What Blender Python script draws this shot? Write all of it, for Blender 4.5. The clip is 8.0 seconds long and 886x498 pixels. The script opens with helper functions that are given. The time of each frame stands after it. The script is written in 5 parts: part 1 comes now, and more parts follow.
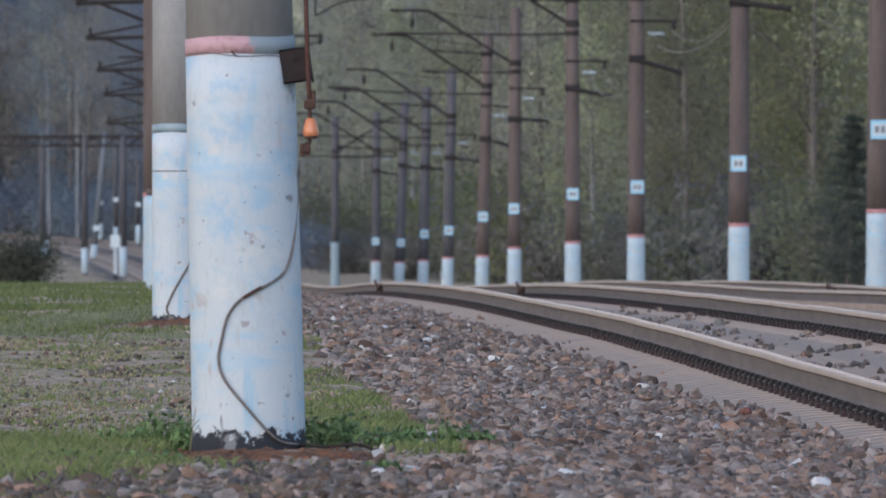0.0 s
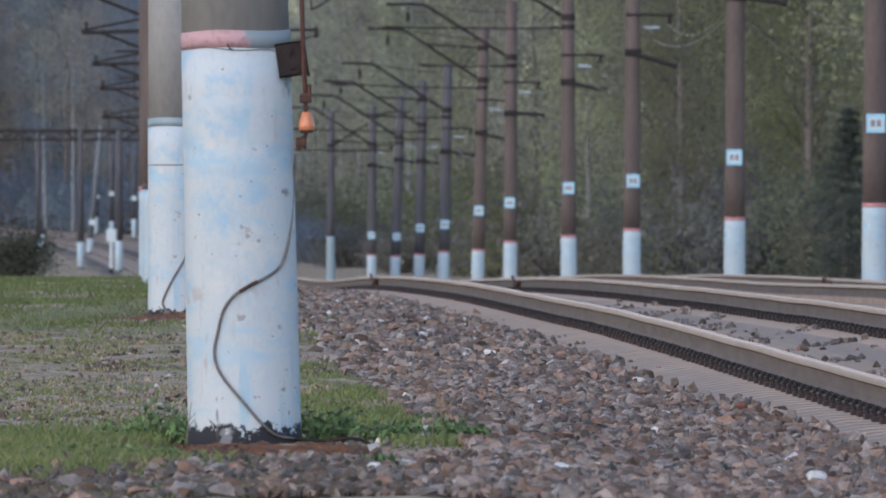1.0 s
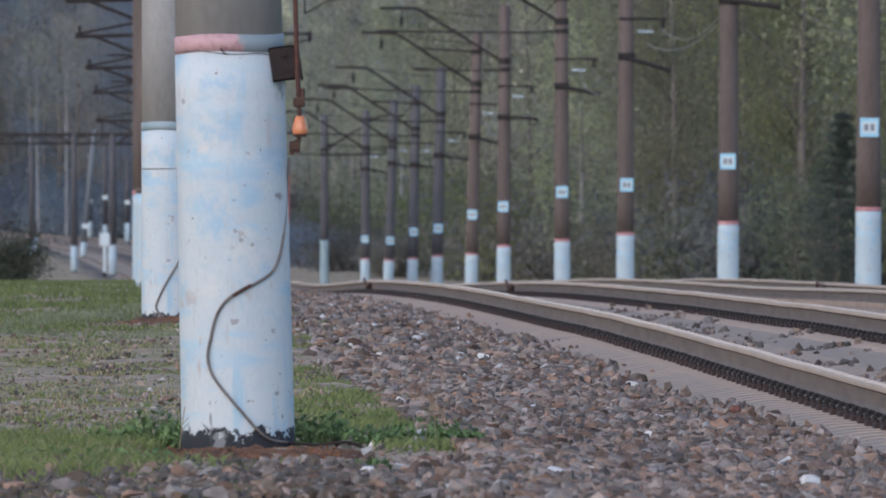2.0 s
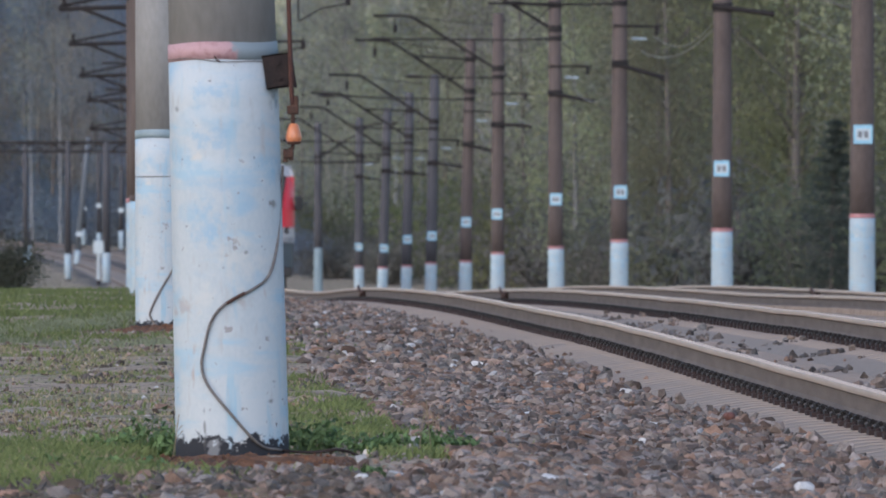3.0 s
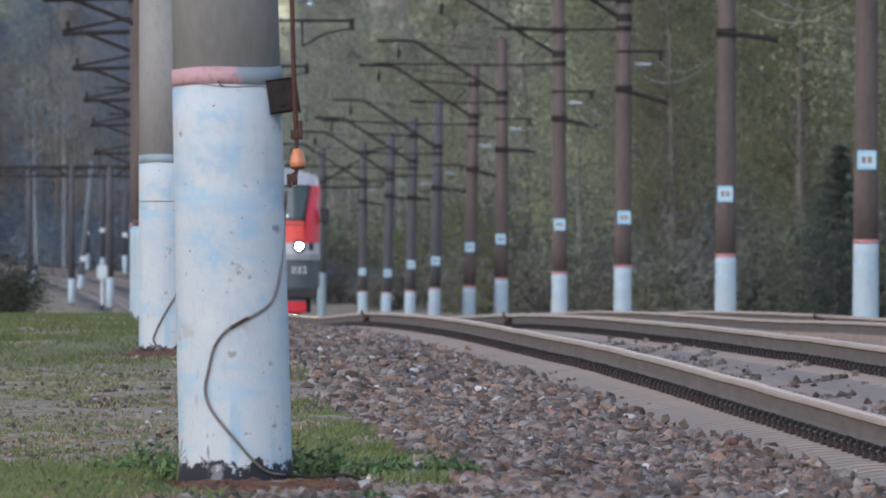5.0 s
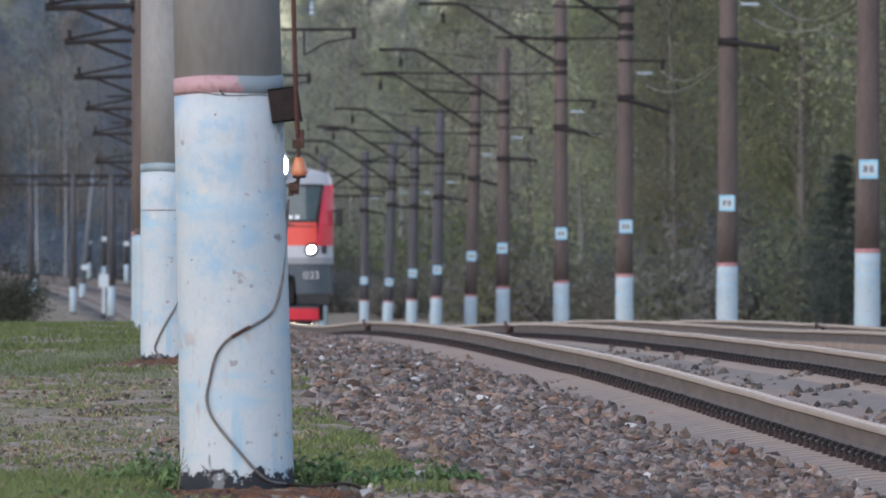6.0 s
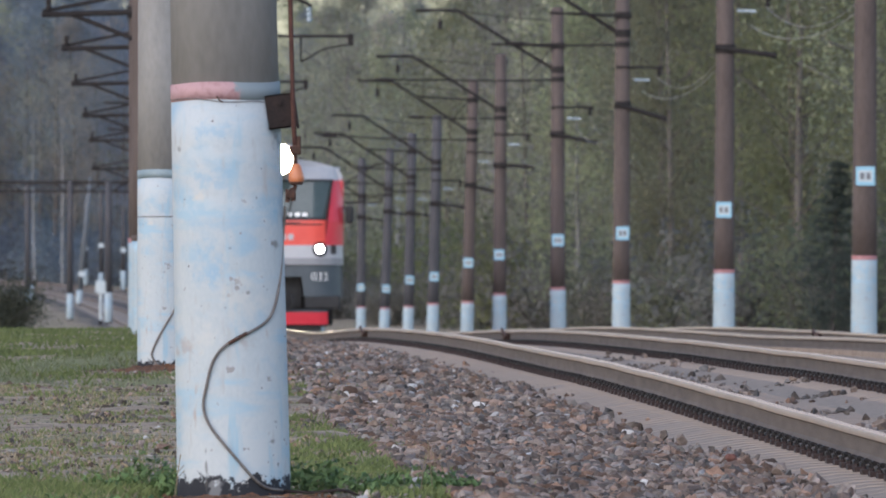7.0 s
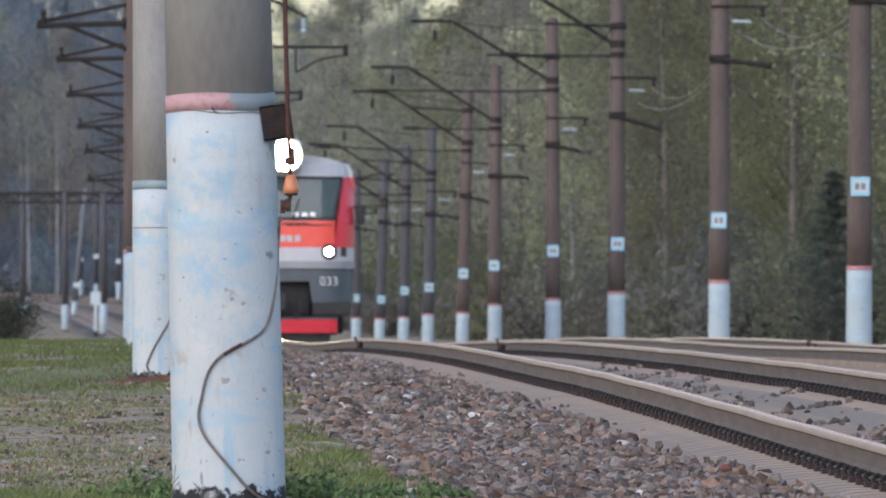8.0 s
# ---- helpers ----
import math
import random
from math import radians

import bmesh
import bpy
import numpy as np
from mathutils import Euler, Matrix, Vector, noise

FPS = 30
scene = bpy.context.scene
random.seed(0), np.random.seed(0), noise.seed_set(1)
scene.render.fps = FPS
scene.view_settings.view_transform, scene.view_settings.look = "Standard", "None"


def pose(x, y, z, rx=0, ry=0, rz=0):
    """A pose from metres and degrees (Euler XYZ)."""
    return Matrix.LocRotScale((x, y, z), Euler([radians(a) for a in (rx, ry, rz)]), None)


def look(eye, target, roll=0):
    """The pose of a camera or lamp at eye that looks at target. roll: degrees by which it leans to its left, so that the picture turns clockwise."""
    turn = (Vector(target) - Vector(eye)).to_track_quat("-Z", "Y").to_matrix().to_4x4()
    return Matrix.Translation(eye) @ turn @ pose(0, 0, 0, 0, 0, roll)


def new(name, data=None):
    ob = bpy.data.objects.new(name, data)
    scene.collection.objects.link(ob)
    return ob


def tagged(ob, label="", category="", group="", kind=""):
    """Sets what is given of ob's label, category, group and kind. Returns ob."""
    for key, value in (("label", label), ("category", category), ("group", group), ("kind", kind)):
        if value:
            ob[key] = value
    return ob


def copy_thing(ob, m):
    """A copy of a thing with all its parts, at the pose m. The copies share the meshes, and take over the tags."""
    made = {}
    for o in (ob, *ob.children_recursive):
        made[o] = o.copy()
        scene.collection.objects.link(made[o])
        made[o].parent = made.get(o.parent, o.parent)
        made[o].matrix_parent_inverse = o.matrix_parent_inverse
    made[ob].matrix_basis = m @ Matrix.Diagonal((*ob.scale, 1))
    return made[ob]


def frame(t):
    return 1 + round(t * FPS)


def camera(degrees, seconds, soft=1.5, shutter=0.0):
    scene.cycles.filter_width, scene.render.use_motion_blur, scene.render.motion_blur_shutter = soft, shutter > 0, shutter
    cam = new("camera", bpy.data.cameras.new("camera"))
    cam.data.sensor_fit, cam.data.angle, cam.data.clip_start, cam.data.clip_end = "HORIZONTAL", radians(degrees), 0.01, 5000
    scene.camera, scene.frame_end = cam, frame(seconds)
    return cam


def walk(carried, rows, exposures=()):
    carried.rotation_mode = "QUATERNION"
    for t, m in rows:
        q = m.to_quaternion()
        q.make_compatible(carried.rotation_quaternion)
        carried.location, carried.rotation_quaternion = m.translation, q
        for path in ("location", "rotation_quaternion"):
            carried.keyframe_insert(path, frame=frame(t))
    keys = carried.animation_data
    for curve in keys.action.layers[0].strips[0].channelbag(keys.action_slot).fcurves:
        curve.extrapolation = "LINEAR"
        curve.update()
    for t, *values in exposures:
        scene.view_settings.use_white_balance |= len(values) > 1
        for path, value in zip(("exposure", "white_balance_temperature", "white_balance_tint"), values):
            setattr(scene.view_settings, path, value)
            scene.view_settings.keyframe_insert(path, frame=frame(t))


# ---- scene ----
# ---- camera: a long lens on a hand-held camera low beside the line ----
EYE = 0.95
cam = camera(3.862, 8.0, soft=1.65)
# seconds, yaw, pitch, roll in degrees
SWAY = [
    (0.0, 0.0, -0.1996, 0.0), (0.5, -0.0173, -0.2021, 0.021), (1.0, -0.0182, -0.226, 0.016), (1.5, -0.0439, -0.2289, -0.026),
    (2.8, -0.068, -0.168, 0.07), (3.0, -0.0737, -0.1762, 0.076), (3.5, -0.0636, -0.1346, 0.054), (4.0, -0.0651, -0.106, 0.038), (4.2, -0.0645, -0.0965, 0.035),
    (5.3, -0.0545, -0.0435, 0.0), (5.5, -0.0513, -0.0283, -0.002),
    (6.0, -0.0505, -0.0278, -0.03), (6.5, -0.055, -0.0207, 0.012), (7.0, -0.0643, 0.0012, -0.063), (7.5, -0.071, 0.0308, -0.016),
    (8.0, -0.086, 0.0481, -0.007),
]
cam.data.dof.use_dof, cam.data.dof.focus_distance, cam.data.dof.aperture_fstop = True, 66.0, 23.0
walk(cam, [(t, pose(0, 0, EYE, 90 + pitch, roll, yaw)) for t, yaw, pitch, roll in SWAY], exposures=[(0.0, 0.7, 5780, 13), (5.5, 0.7, 5810, 13), (6.1, 0.72, 5850, 13), (8.0, 0.79, 5990, 13)])

# ---- light: a clear evening after sunset, soft light from the left ----
world = bpy.data.worlds.new("evening_sky")
scene.world = world
world.use_nodes = True
wn = world.node_tree
sky = wn.nodes.new("ShaderNodeTexSky")
sky.sky_type, sky.sun_disc = "NISHITA", False
sky.sun_elevation, sky.sun_rotation = radians(22), radians(-112)
sky.air_density, sky.dust_density, sky.ozone_density = 1.0, 1.0, 1.0
wn.links.new(sky.outputs[0], wn.nodes["Background"].inputs[0])
wn.nodes["Background"].inputs[1].default_value = 0.14
sun = new("sun", bpy.data.lights.new("sun", "SUN"))
sun.data.energy, sun.data.angle, sun.data.color = 1.6, radians(60), (1.0, 0.93, 0.87)
sun.matrix_world = look((-9, -63, 24), (0, 0, 0))


# ---- materials ----
def mat(name, c1, c2, scale=8.0, rough=0.8, metal=0.0, bump=0.2, fine=None, stretch=(1, 1, 1), spec=0.4, rnd=0.0, contrast=(0.35, 0.65), depth=0.01, island=False, stand=False):
    m = bpy.data.materials.new(name)
    m.use_nodes = True
    nt = m.node_tree
    L, N = nt.links.new, nt.nodes.new
    b = nt.nodes["Principled BSDF"]
    tc = N("ShaderNodeTexCoord")
    mp = N("ShaderNodeMapping")
    mp.inputs["Scale"].default_value = stretch
    L(tc.outputs["Object"], mp.inputs[0])
    n1 = N("ShaderNodeTexNoise")
    n1.inputs["Scale"].default_value, n1.inputs["Detail"].default_value = scale, 6
    n2 = N("ShaderNodeTexNoise")
    n2.inputs["Scale"].default_value, n2.inputs["Detail"].default_value = (fine or scale * 9), 5
    L(mp.outputs[0], n1.inputs[0]), L(mp.outputs[0], n2.inputs[0])
    mid = N("ShaderNodeMath")
    mid.operation = "MULTIPLY_ADD"
    mid.inputs[1].default_value = 0.4
    L(n2.outputs[0], mid.inputs[0])
    sc = N("ShaderNodeMath")
    sc.operation = "MULTIPLY"
    sc.inputs[1].default_value = 0.6
    L(n1.outputs[0], sc.inputs[0]), L(sc.outputs[0], mid.inputs[2])
    ramp = N("ShaderNodeValToRGB")
    ramp.color_ramp.elements[0].position, ramp.color_ramp.elements[1].position = contrast
    ramp.color_ramp.elements[0].color, ramp.color_ramp.elements[1].color = (*c1, 1), (*c2, 1)
    L(mid.outputs[0], ramp.inputs[0])
    out = ramp.outputs[0]
    if rnd:
        oi = N("ShaderNodeObjectInfo")
        ge = N("ShaderNodeNewGeometry")
        add = N("ShaderNodeMath")
        add.operation = "ADD"
        wo, wi = N("ShaderNodeMath"), N("ShaderNodeMath")
        for q, w8, src in ((wo, 1.5 if stand else 1.0, oi.outputs["Random"]), (wi, 0.06 if stand else 1.0, ge.outputs["Random Per Island"])):
            q.operation = "MULTIPLY"
            q.inputs[1].default_value = w8
            L(src, q.inputs[0])
        L(wo.outputs[0], add.inputs[0]), L(wi.outputs[0], add.inputs[1])
        hs = N("ShaderNodeHueSaturation")
        mr = N("ShaderNodeMapRange")
        mr.inputs["From Max"].default_value = 2.0
        mr.inputs["To Min"].default_value, mr.inputs["To Max"].default_value = 1 - rnd, 1 + rnd
        if island:
            mr.inputs["From Max"].default_value = 1.0
            wn2 = N("ShaderNodeTexWhiteNoise")
            wn2.noise_dimensions = "1D"
            L(ge.outputs["Random Per Island"], wn2.inputs["W"])
            ms = N("ShaderNodeMapRange")
            ms.inputs["To Min"].default_value, ms.inputs["To Max"].default_value = 0.35, 1.15
            L(wn2.outputs[0], ms.inputs[0]), L(ms.outputs[0], hs.inputs["Saturation"])
        if stand:
            for sock, lo, hi, mul in (("Hue", 0.472, 0.52, 7.3), ("Saturation", 0.55, 1.15, 3.7)):
                fr = N("ShaderNodeMath")
                fr.operation = "MULTIPLY"
                fr.inputs[1].default_value = mul
                fc = N("ShaderNodeMath")
                fc.operation = "FRACT"
                mh = N("ShaderNodeMapRange")
                mh.inputs["To Min"].default_value, mh.inputs["To Max"].default_value = lo, hi
                L(oi.outputs["Random"], fr.inputs[0]), L(fr.outputs[0], fc.inputs[0]), L(fc.outputs[0], mh.inputs[0]), L(mh.outputs[0], hs.inputs[sock])
        L(ge.outputs["Random Per Island"] if island else add.outputs[0], mr.inputs[0]), L(mr.outputs[0], hs.inputs["Value"]), L(out, hs.inputs["Color"])
        out = hs.outputs[0]
    L(out, b.inputs["Base Color"])
    b.inputs["Roughness"].default_value, b.inputs["Metallic"].default_value = rough, metal
    b.inputs["Specular IOR Level"].default_value = spec
    if bump:
        bp = N("ShaderNodeBump")
        bp.inputs["Strength"].default_value, bp.inputs["Distance"].default_value = bump, depth
        L(mid.outputs[0], bp.inputs["Height"]), L(bp.outputs[0], b.inputs["Normal"])
    return m


def leafy(m, part_through=0.6):
    """Lets light through a leaf material."""
    nt = m.node_tree
    b = nt.nodes["Principled BSDF"]
    tr = nt.nodes.new("ShaderNodeBsdfTranslucent")
    mx = nt.nodes.new("ShaderNodeMixShader")
    mx.inputs[0].default_value = part_through
    nt.links.new(b.inputs["Base Color"].links[0].from_socket, tr.inputs[0])
    nt.links.new(b.outputs[0], mx.inputs[1]), nt.links.new(tr.outputs[0], mx.inputs[2])
    nt.links.new(mx.outputs[0], nt.nodes["Material Output"].inputs[0])
    return m


def glow(name, color, strength):
    m = bpy.data.materials.new(name)
    m.use_nodes = True
    b = m.node_tree.nodes["Principled BSDF"]
    b.inputs["Base Color"].default_value = (0.8, 0.8, 0.8, 1)
    b.inputs["Emission Color"].default_value = (*color, 1)
    b.inputs["Emission Strength"].default_value = strength
    return m


CONCRETE = mat("weathered_concrete", (0.195, 0.188, 0.18), (0.265, 0.257, 0.248), 2.5, 0.9, bump=0.15, stretch=(1.5, 1.5, 0.6))
CONCRETE_BROWN = mat("brown_pole_concrete", (0.066, 0.049, 0.044), (0.11, 0.085, 0.076), 2, 0.9, bump=0.3, stretch=(2, 2, 0.4))
# Slate tone stands for brown concrete behind distance haze.
CONCRETE_HAZED = mat("haze_slate_concrete", (0.045, 0.044, 0.05), (0.085, 0.08, 0.085), 2, 0.9, bump=0.3, stretch=(2, 2, 0.4))
CONCRETE_SLATE = mat("pale_slate_concrete", (0.09, 0.10, 0.112), (0.135, 0.145, 0.16), 2, 0.9, bump=0.3, stretch=(2, 2, 0.4))
SLEEPER = mat("pale_sleeper_concrete", (0.23, 0.178, 0.141), (0.325, 0.257, 0.207), 4, 0.9, bump=0.5, stretch=(1, 5, 1), rnd=0.05)
RED_PAINT = mat("faded_red_paint", (0.33, 0.11, 0.115), (0.42, 0.235, 0.235), 14, 0.8)
GREY_PAINT = mat("grey_blue_paint", (0.16, 0.215, 0.24), (0.25, 0.3, 0.32), 10, 0.8)
BAND_ONE = mat("pink_and_grey_band_paint", (0.21, 0.10, 0.11), (0.40, 0.25, 0.26), 5, 0.8, contrast=(0.3, 0.55), fine=40)
PLATE = mat("white_enamel_plate", (0.36, 0.41, 0.43), (0.46, 0.5, 0.52), 20, 0.5)
BLUE = mat("pale_blue_enamel", (0.2, 0.4, 0.52), (0.29, 0.48, 0.58), 20, 0.5)
INK = mat("grey_ink", (0.11, 0.12, 0.13), (0.19, 0.19, 0.2), 20, 0.6)
STEEL_DARK = mat("dark_painted_steel", (0.016, 0.014, 0.014), (0.036, 0.03, 0.028), 9, 0.8, metal=0.0, spec=0.2)
RUST = mat("dark_rust", (0.03, 0.02, 0.017), (0.1, 0.05, 0.034), 22, 0.9, metal=0.2, bump=0.4)
RUST_DEEP = mat("deep_brown_rust", (0.013, 0.010, 0.010), (0.035, 0.023, 0.02), 16, 0.9, metal=0.2, bump=0.4)
RUST_BRIGHT = mat("bright_rust", (0.045, 0.02, 0.017), (0.105, 0.045, 0.032), 30, 0.85, metal=0.2, bump=0.4)
CERAMIC = mat("orange_brown_ceramic", (0.42, 0.13, 0.05), (0.52, 0.2, 0.09), 20, 0.35, spec=0.5)
GLASS_INS = mat("pale_glass_insulator", (0.22, 0.26, 0.28), (0.32, 0.37, 0.39), 10, 0.15, spec=0.6)
CABLE = mat("weathered_grey_cable", (0.10, 0.088, 0.082), (0.21, 0.187, 0.172), 30, 0.7, metal=0.3)
WIRE = mat("pale_wire", (0.22, 0.18, 0.145), (0.36, 0.3, 0.25), 5, 0.45, metal=0.5)
RAIL_SIDE = mat("rusty_rail_side", (0.086, 0.066, 0.056), (0.14, 0.109, 0.094), 5, 0.8, metal=0.2, stretch=(1, 0.3, 3))
# Pink base and edge tint stand for evening sky reflected in the rail.
RAIL_TOP = mat("sky_pink_polished_head", (0.66, 0.42, 0.33), (0.82, 0.55, 0.44), 6, 0.24, metal=1.0, bump=0.03, stretch=(1, 0.2, 1))
RAIL_TOP.node_tree.nodes["Principled BSDF"].inputs["Specular Tint"].default_value = (1.0, 0.64, 0.52, 1)
# The worn side carries the sky's pink in its colour as well.
RAIL_HEAD = mat("sky_pink_worn_head_side", (0.25, 0.165, 0.13), (0.35, 0.237, 0.19), 6, 0.45, metal=0.45, spec=0.4, bump=0.1, stretch=(1, 0.2, 2))
PAD = mat("reddish_dark_base_plate", (0.022, 0.015, 0.014), (0.05, 0.031, 0.028), 30, 0.9, metal=0.1)
# Clip black is deepened to take in shade under the rail foot.
CLIP = mat("foot_shade_black_clip", (0.009, 0.008, 0.008), (0.026, 0.02, 0.019), 30, 0.6, metal=0.4)
STONE_A = mat("brown_pink_granite", (0.089, 0.055, 0.040), (0.228, 0.15, 0.112), 25, 0.9, rnd=0.62, island=True, bump=0.5)
STONE_B = mat("grey_granite", (0.077, 0.056, 0.045), (0.203, 0.157, 0.126), 25, 0.9, rnd=0.62, island=True, bump=0.5)
STONE_C = mat("pale_quartz", (0.3, 0.285, 0.275), (0.5, 0.475, 0.455), 25, 0.8, rnd=0.25, island=True, bump=0.4)
RED_STONE = mat("red_brick_lump", (0.1, 0.042, 0.033), (0.17, 0.075, 0.058), 25, 0.9)
GRASS = leafy(mat("fresh_spring_grass", (0.085, 0.108, 0.034), (0.17, 0.195, 0.066), 2, 0.7, bump=0, rnd=0.35), 0.3)
DRY = leafy(mat("dry_grass", (0.19, 0.15, 0.092), (0.33, 0.265, 0.17), 2, 0.8, bump=0, rnd=0.3), 0.3)
WEED = leafy(mat("green_weed_leaf", (0.11, 0.17, 0.06), (0.2, 0.29, 0.11), 6, 0.6, bump=0, rnd=0.3), 0.3)
CLOD = mat("dry_soil_clods", (0.14, 0.105, 0.075), (0.30, 0.235, 0.175), 25, 1.0, rnd=0.4, island=True, bump=0.4)
SOIL_CLOD = mat("brown_soil_clods", (0.05, 0.036, 0.027), (0.125, 0.094, 0.07), 25, 1.0, rnd=0.4, island=True, bump=0.4)
SOIL = mat("rusty_soil", (0.06, 0.027, 0.014), (0.22, 0.095, 0.04), 12, 1.0, bump=0.8, depth=0.03)
# These five leaf and twig tones are lifted to stand for distance haze.
LEAF_SPRING = leafy(mat("haze_paled_spring_leaf", (0.30, 0.31, 0.19), (0.45, 0.455, 0.29), 0.33, 0.6, bump=0, spec=0.08, rnd=0.3, stand=True, fine=1.1, contrast=(0.4, 0.6)))
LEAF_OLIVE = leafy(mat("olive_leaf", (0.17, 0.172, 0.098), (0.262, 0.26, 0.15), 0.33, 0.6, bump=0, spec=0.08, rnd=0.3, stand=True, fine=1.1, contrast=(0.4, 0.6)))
LEAF_BROWN = leafy(mat("haze_paled_brown_twigs", (0.30, 0.265, 0.23), (0.42, 0.375, 0.33), 0.33, 0.8, bump=0, spec=0.08, rnd=0.3, stand=True, fine=1.1, contrast=(0.4, 0.6)))
LEAF_GREEN = leafy(mat("fresh_shrub_leaf", (0.135, 0.15, 0.08), (0.225, 0.24, 0.13), 0.33, 0.6, bump=0, spec=0.08, rnd=0.3, stand=True, fine=1.1, contrast=(0.4, 0.6)))
LEAF_UNDER = leafy(mat("dull_undergrowth", (0.16, 0.15, 0.13), (0.26, 0.245, 0.21), 0.33, 0.8, bump=0, spec=0.08, rnd=0.3, stand=True, fine=1.1, contrast=(0.4, 0.6)))
LEAF_DARK = leafy(mat("dark_olive_bush_leaf", (0.085, 0.088, 0.06), (0.15, 0.15, 0.105), 0.6, 0.8, bump=0, spec=0.08, rnd=0.2))
# Twig blue stands for the haze before the far left forest.
LEAF_HAZE = leafy(mat("haze_blue_twigs", (0.155, 0.195, 0.255), (0.255, 0.30, 0.375), 0.33, 0.8, bump=0, spec=0.08, rnd=0.3, stand=True, fine=1.1, contrast=(0.4, 0.6)))
NEEDLE = leafy(mat("dark_spruce_needles", (0.08, 0.095, 0.08), (0.14, 0.155, 0.135), 0.4, 0.7, bump=0, spec=0.08, rnd=0.3, stand=True, fine=1.3))
BARK = mat("grey_brown_bark", (0.06, 0.05, 0.045), (0.15, 0.13, 0.115), 3, 0.9, stretch=(1, 1, 0.2))
BIRCH_PALE = mat("white_birch_bark", (0.14, 0.14, 0.145), (0.27, 0.27, 0.275), 2, 0.8, stretch=(1, 1, 0.5))
BIRCH = mat("pale_birch_bark", (0.10, 0.097, 0.094), (0.2, 0.19, 0.18), 3, 0.8, stretch=(1, 1, 0.6))
T_RED = mat("glossy_red_train_paint", (0.50, 0.028, 0.045), (0.56, 0.04, 0.055), 3, 0.3, bump=0.02)
T_ORANGE = mat("orange_red_train_paint", (0.60, 0.062, 0.045), (0.66, 0.08, 0.055), 3, 0.3, bump=0.02)
T_GREY = mat("light_grey_train_paint", (0.36, 0.36, 0.38), (0.42, 0.42, 0.44), 3, 0.35, bump=0.02)
T_DARK = mat("slate_grey_train_paint", (0.045, 0.056, 0.067), (0.066, 0.08, 0.093), 3, 0.4, bump=0.03)
T_MID = mat("mid_grey_train_band", (0.20, 0.20, 0.215), (0.25, 0.25, 0.265), 3, 0.4, bump=0.02)
T_BLACK = mat("black_underframe", (0.012, 0.012, 0.013), (0.03, 0.028, 0.028), 6, 0.7)
T_GLASS = mat("dark_windscreen_glass", (0.05, 0.07, 0.07), (0.075, 0.095, 0.095), 2, 0.08, bump=0, spec=0.45)
T_WHITE = mat("white_lettering", (0.75, 0.75, 0.75), (0.82, 0.82, 0.82), 5, 0.5, bump=0)
LAMP_TOP = glow("headlight_glass", (1.0, 0.88, 0.52), 800.0)
LAMP_LOW = glow("buffer_light_glass", (1.0, 0.97, 0.88), 40.0)


def two_tone(m, color, x0, x1):
    """A second coat that takes over sideways across a thing, with a ragged edge."""
    nt = m.node_tree
    L, N = nt.links.new, nt.nodes.new
    b = nt.nodes["Principled BSDF"]
    base = b.inputs["Base Color"].links[0].from_socket
    tc, sep, no, ad, mr, mx = (N("ShaderNode" + k) for k in ("TexCoord", "SeparateXYZ", "TexNoise", "Math", "MapRange", "Mix"))
    no.inputs["Scale"].default_value, no.inputs["Detail"].default_value = 9, 6
    ad.operation, ad.inputs[1].default_value = "MULTIPLY_ADD", 0.22
    mr.inputs["From Min"].default_value, mr.inputs["From Max"].default_value = x0 + 0.11, x1 + 0.11
    mx.data_type = "RGBA"
    mx.inputs[7].default_value = (*color, 1)
    L(tc.outputs["Object"], sep.inputs[0]), L(tc.outputs["Object"], no.inputs[0])
    L(no.outputs[0], ad.inputs[0]), L(sep.outputs["X"], ad.inputs[2]), L(ad.outputs[0], mr.inputs[0])
    L(mr.outputs[0], mx.inputs["Factor"]), L(base, mx.inputs[6]), L(mx.outputs[2], b.inputs["Base Color"])


two_tone(BAND_ONE, (0.20, 0.235, 0.255), 0.05, 0.068)


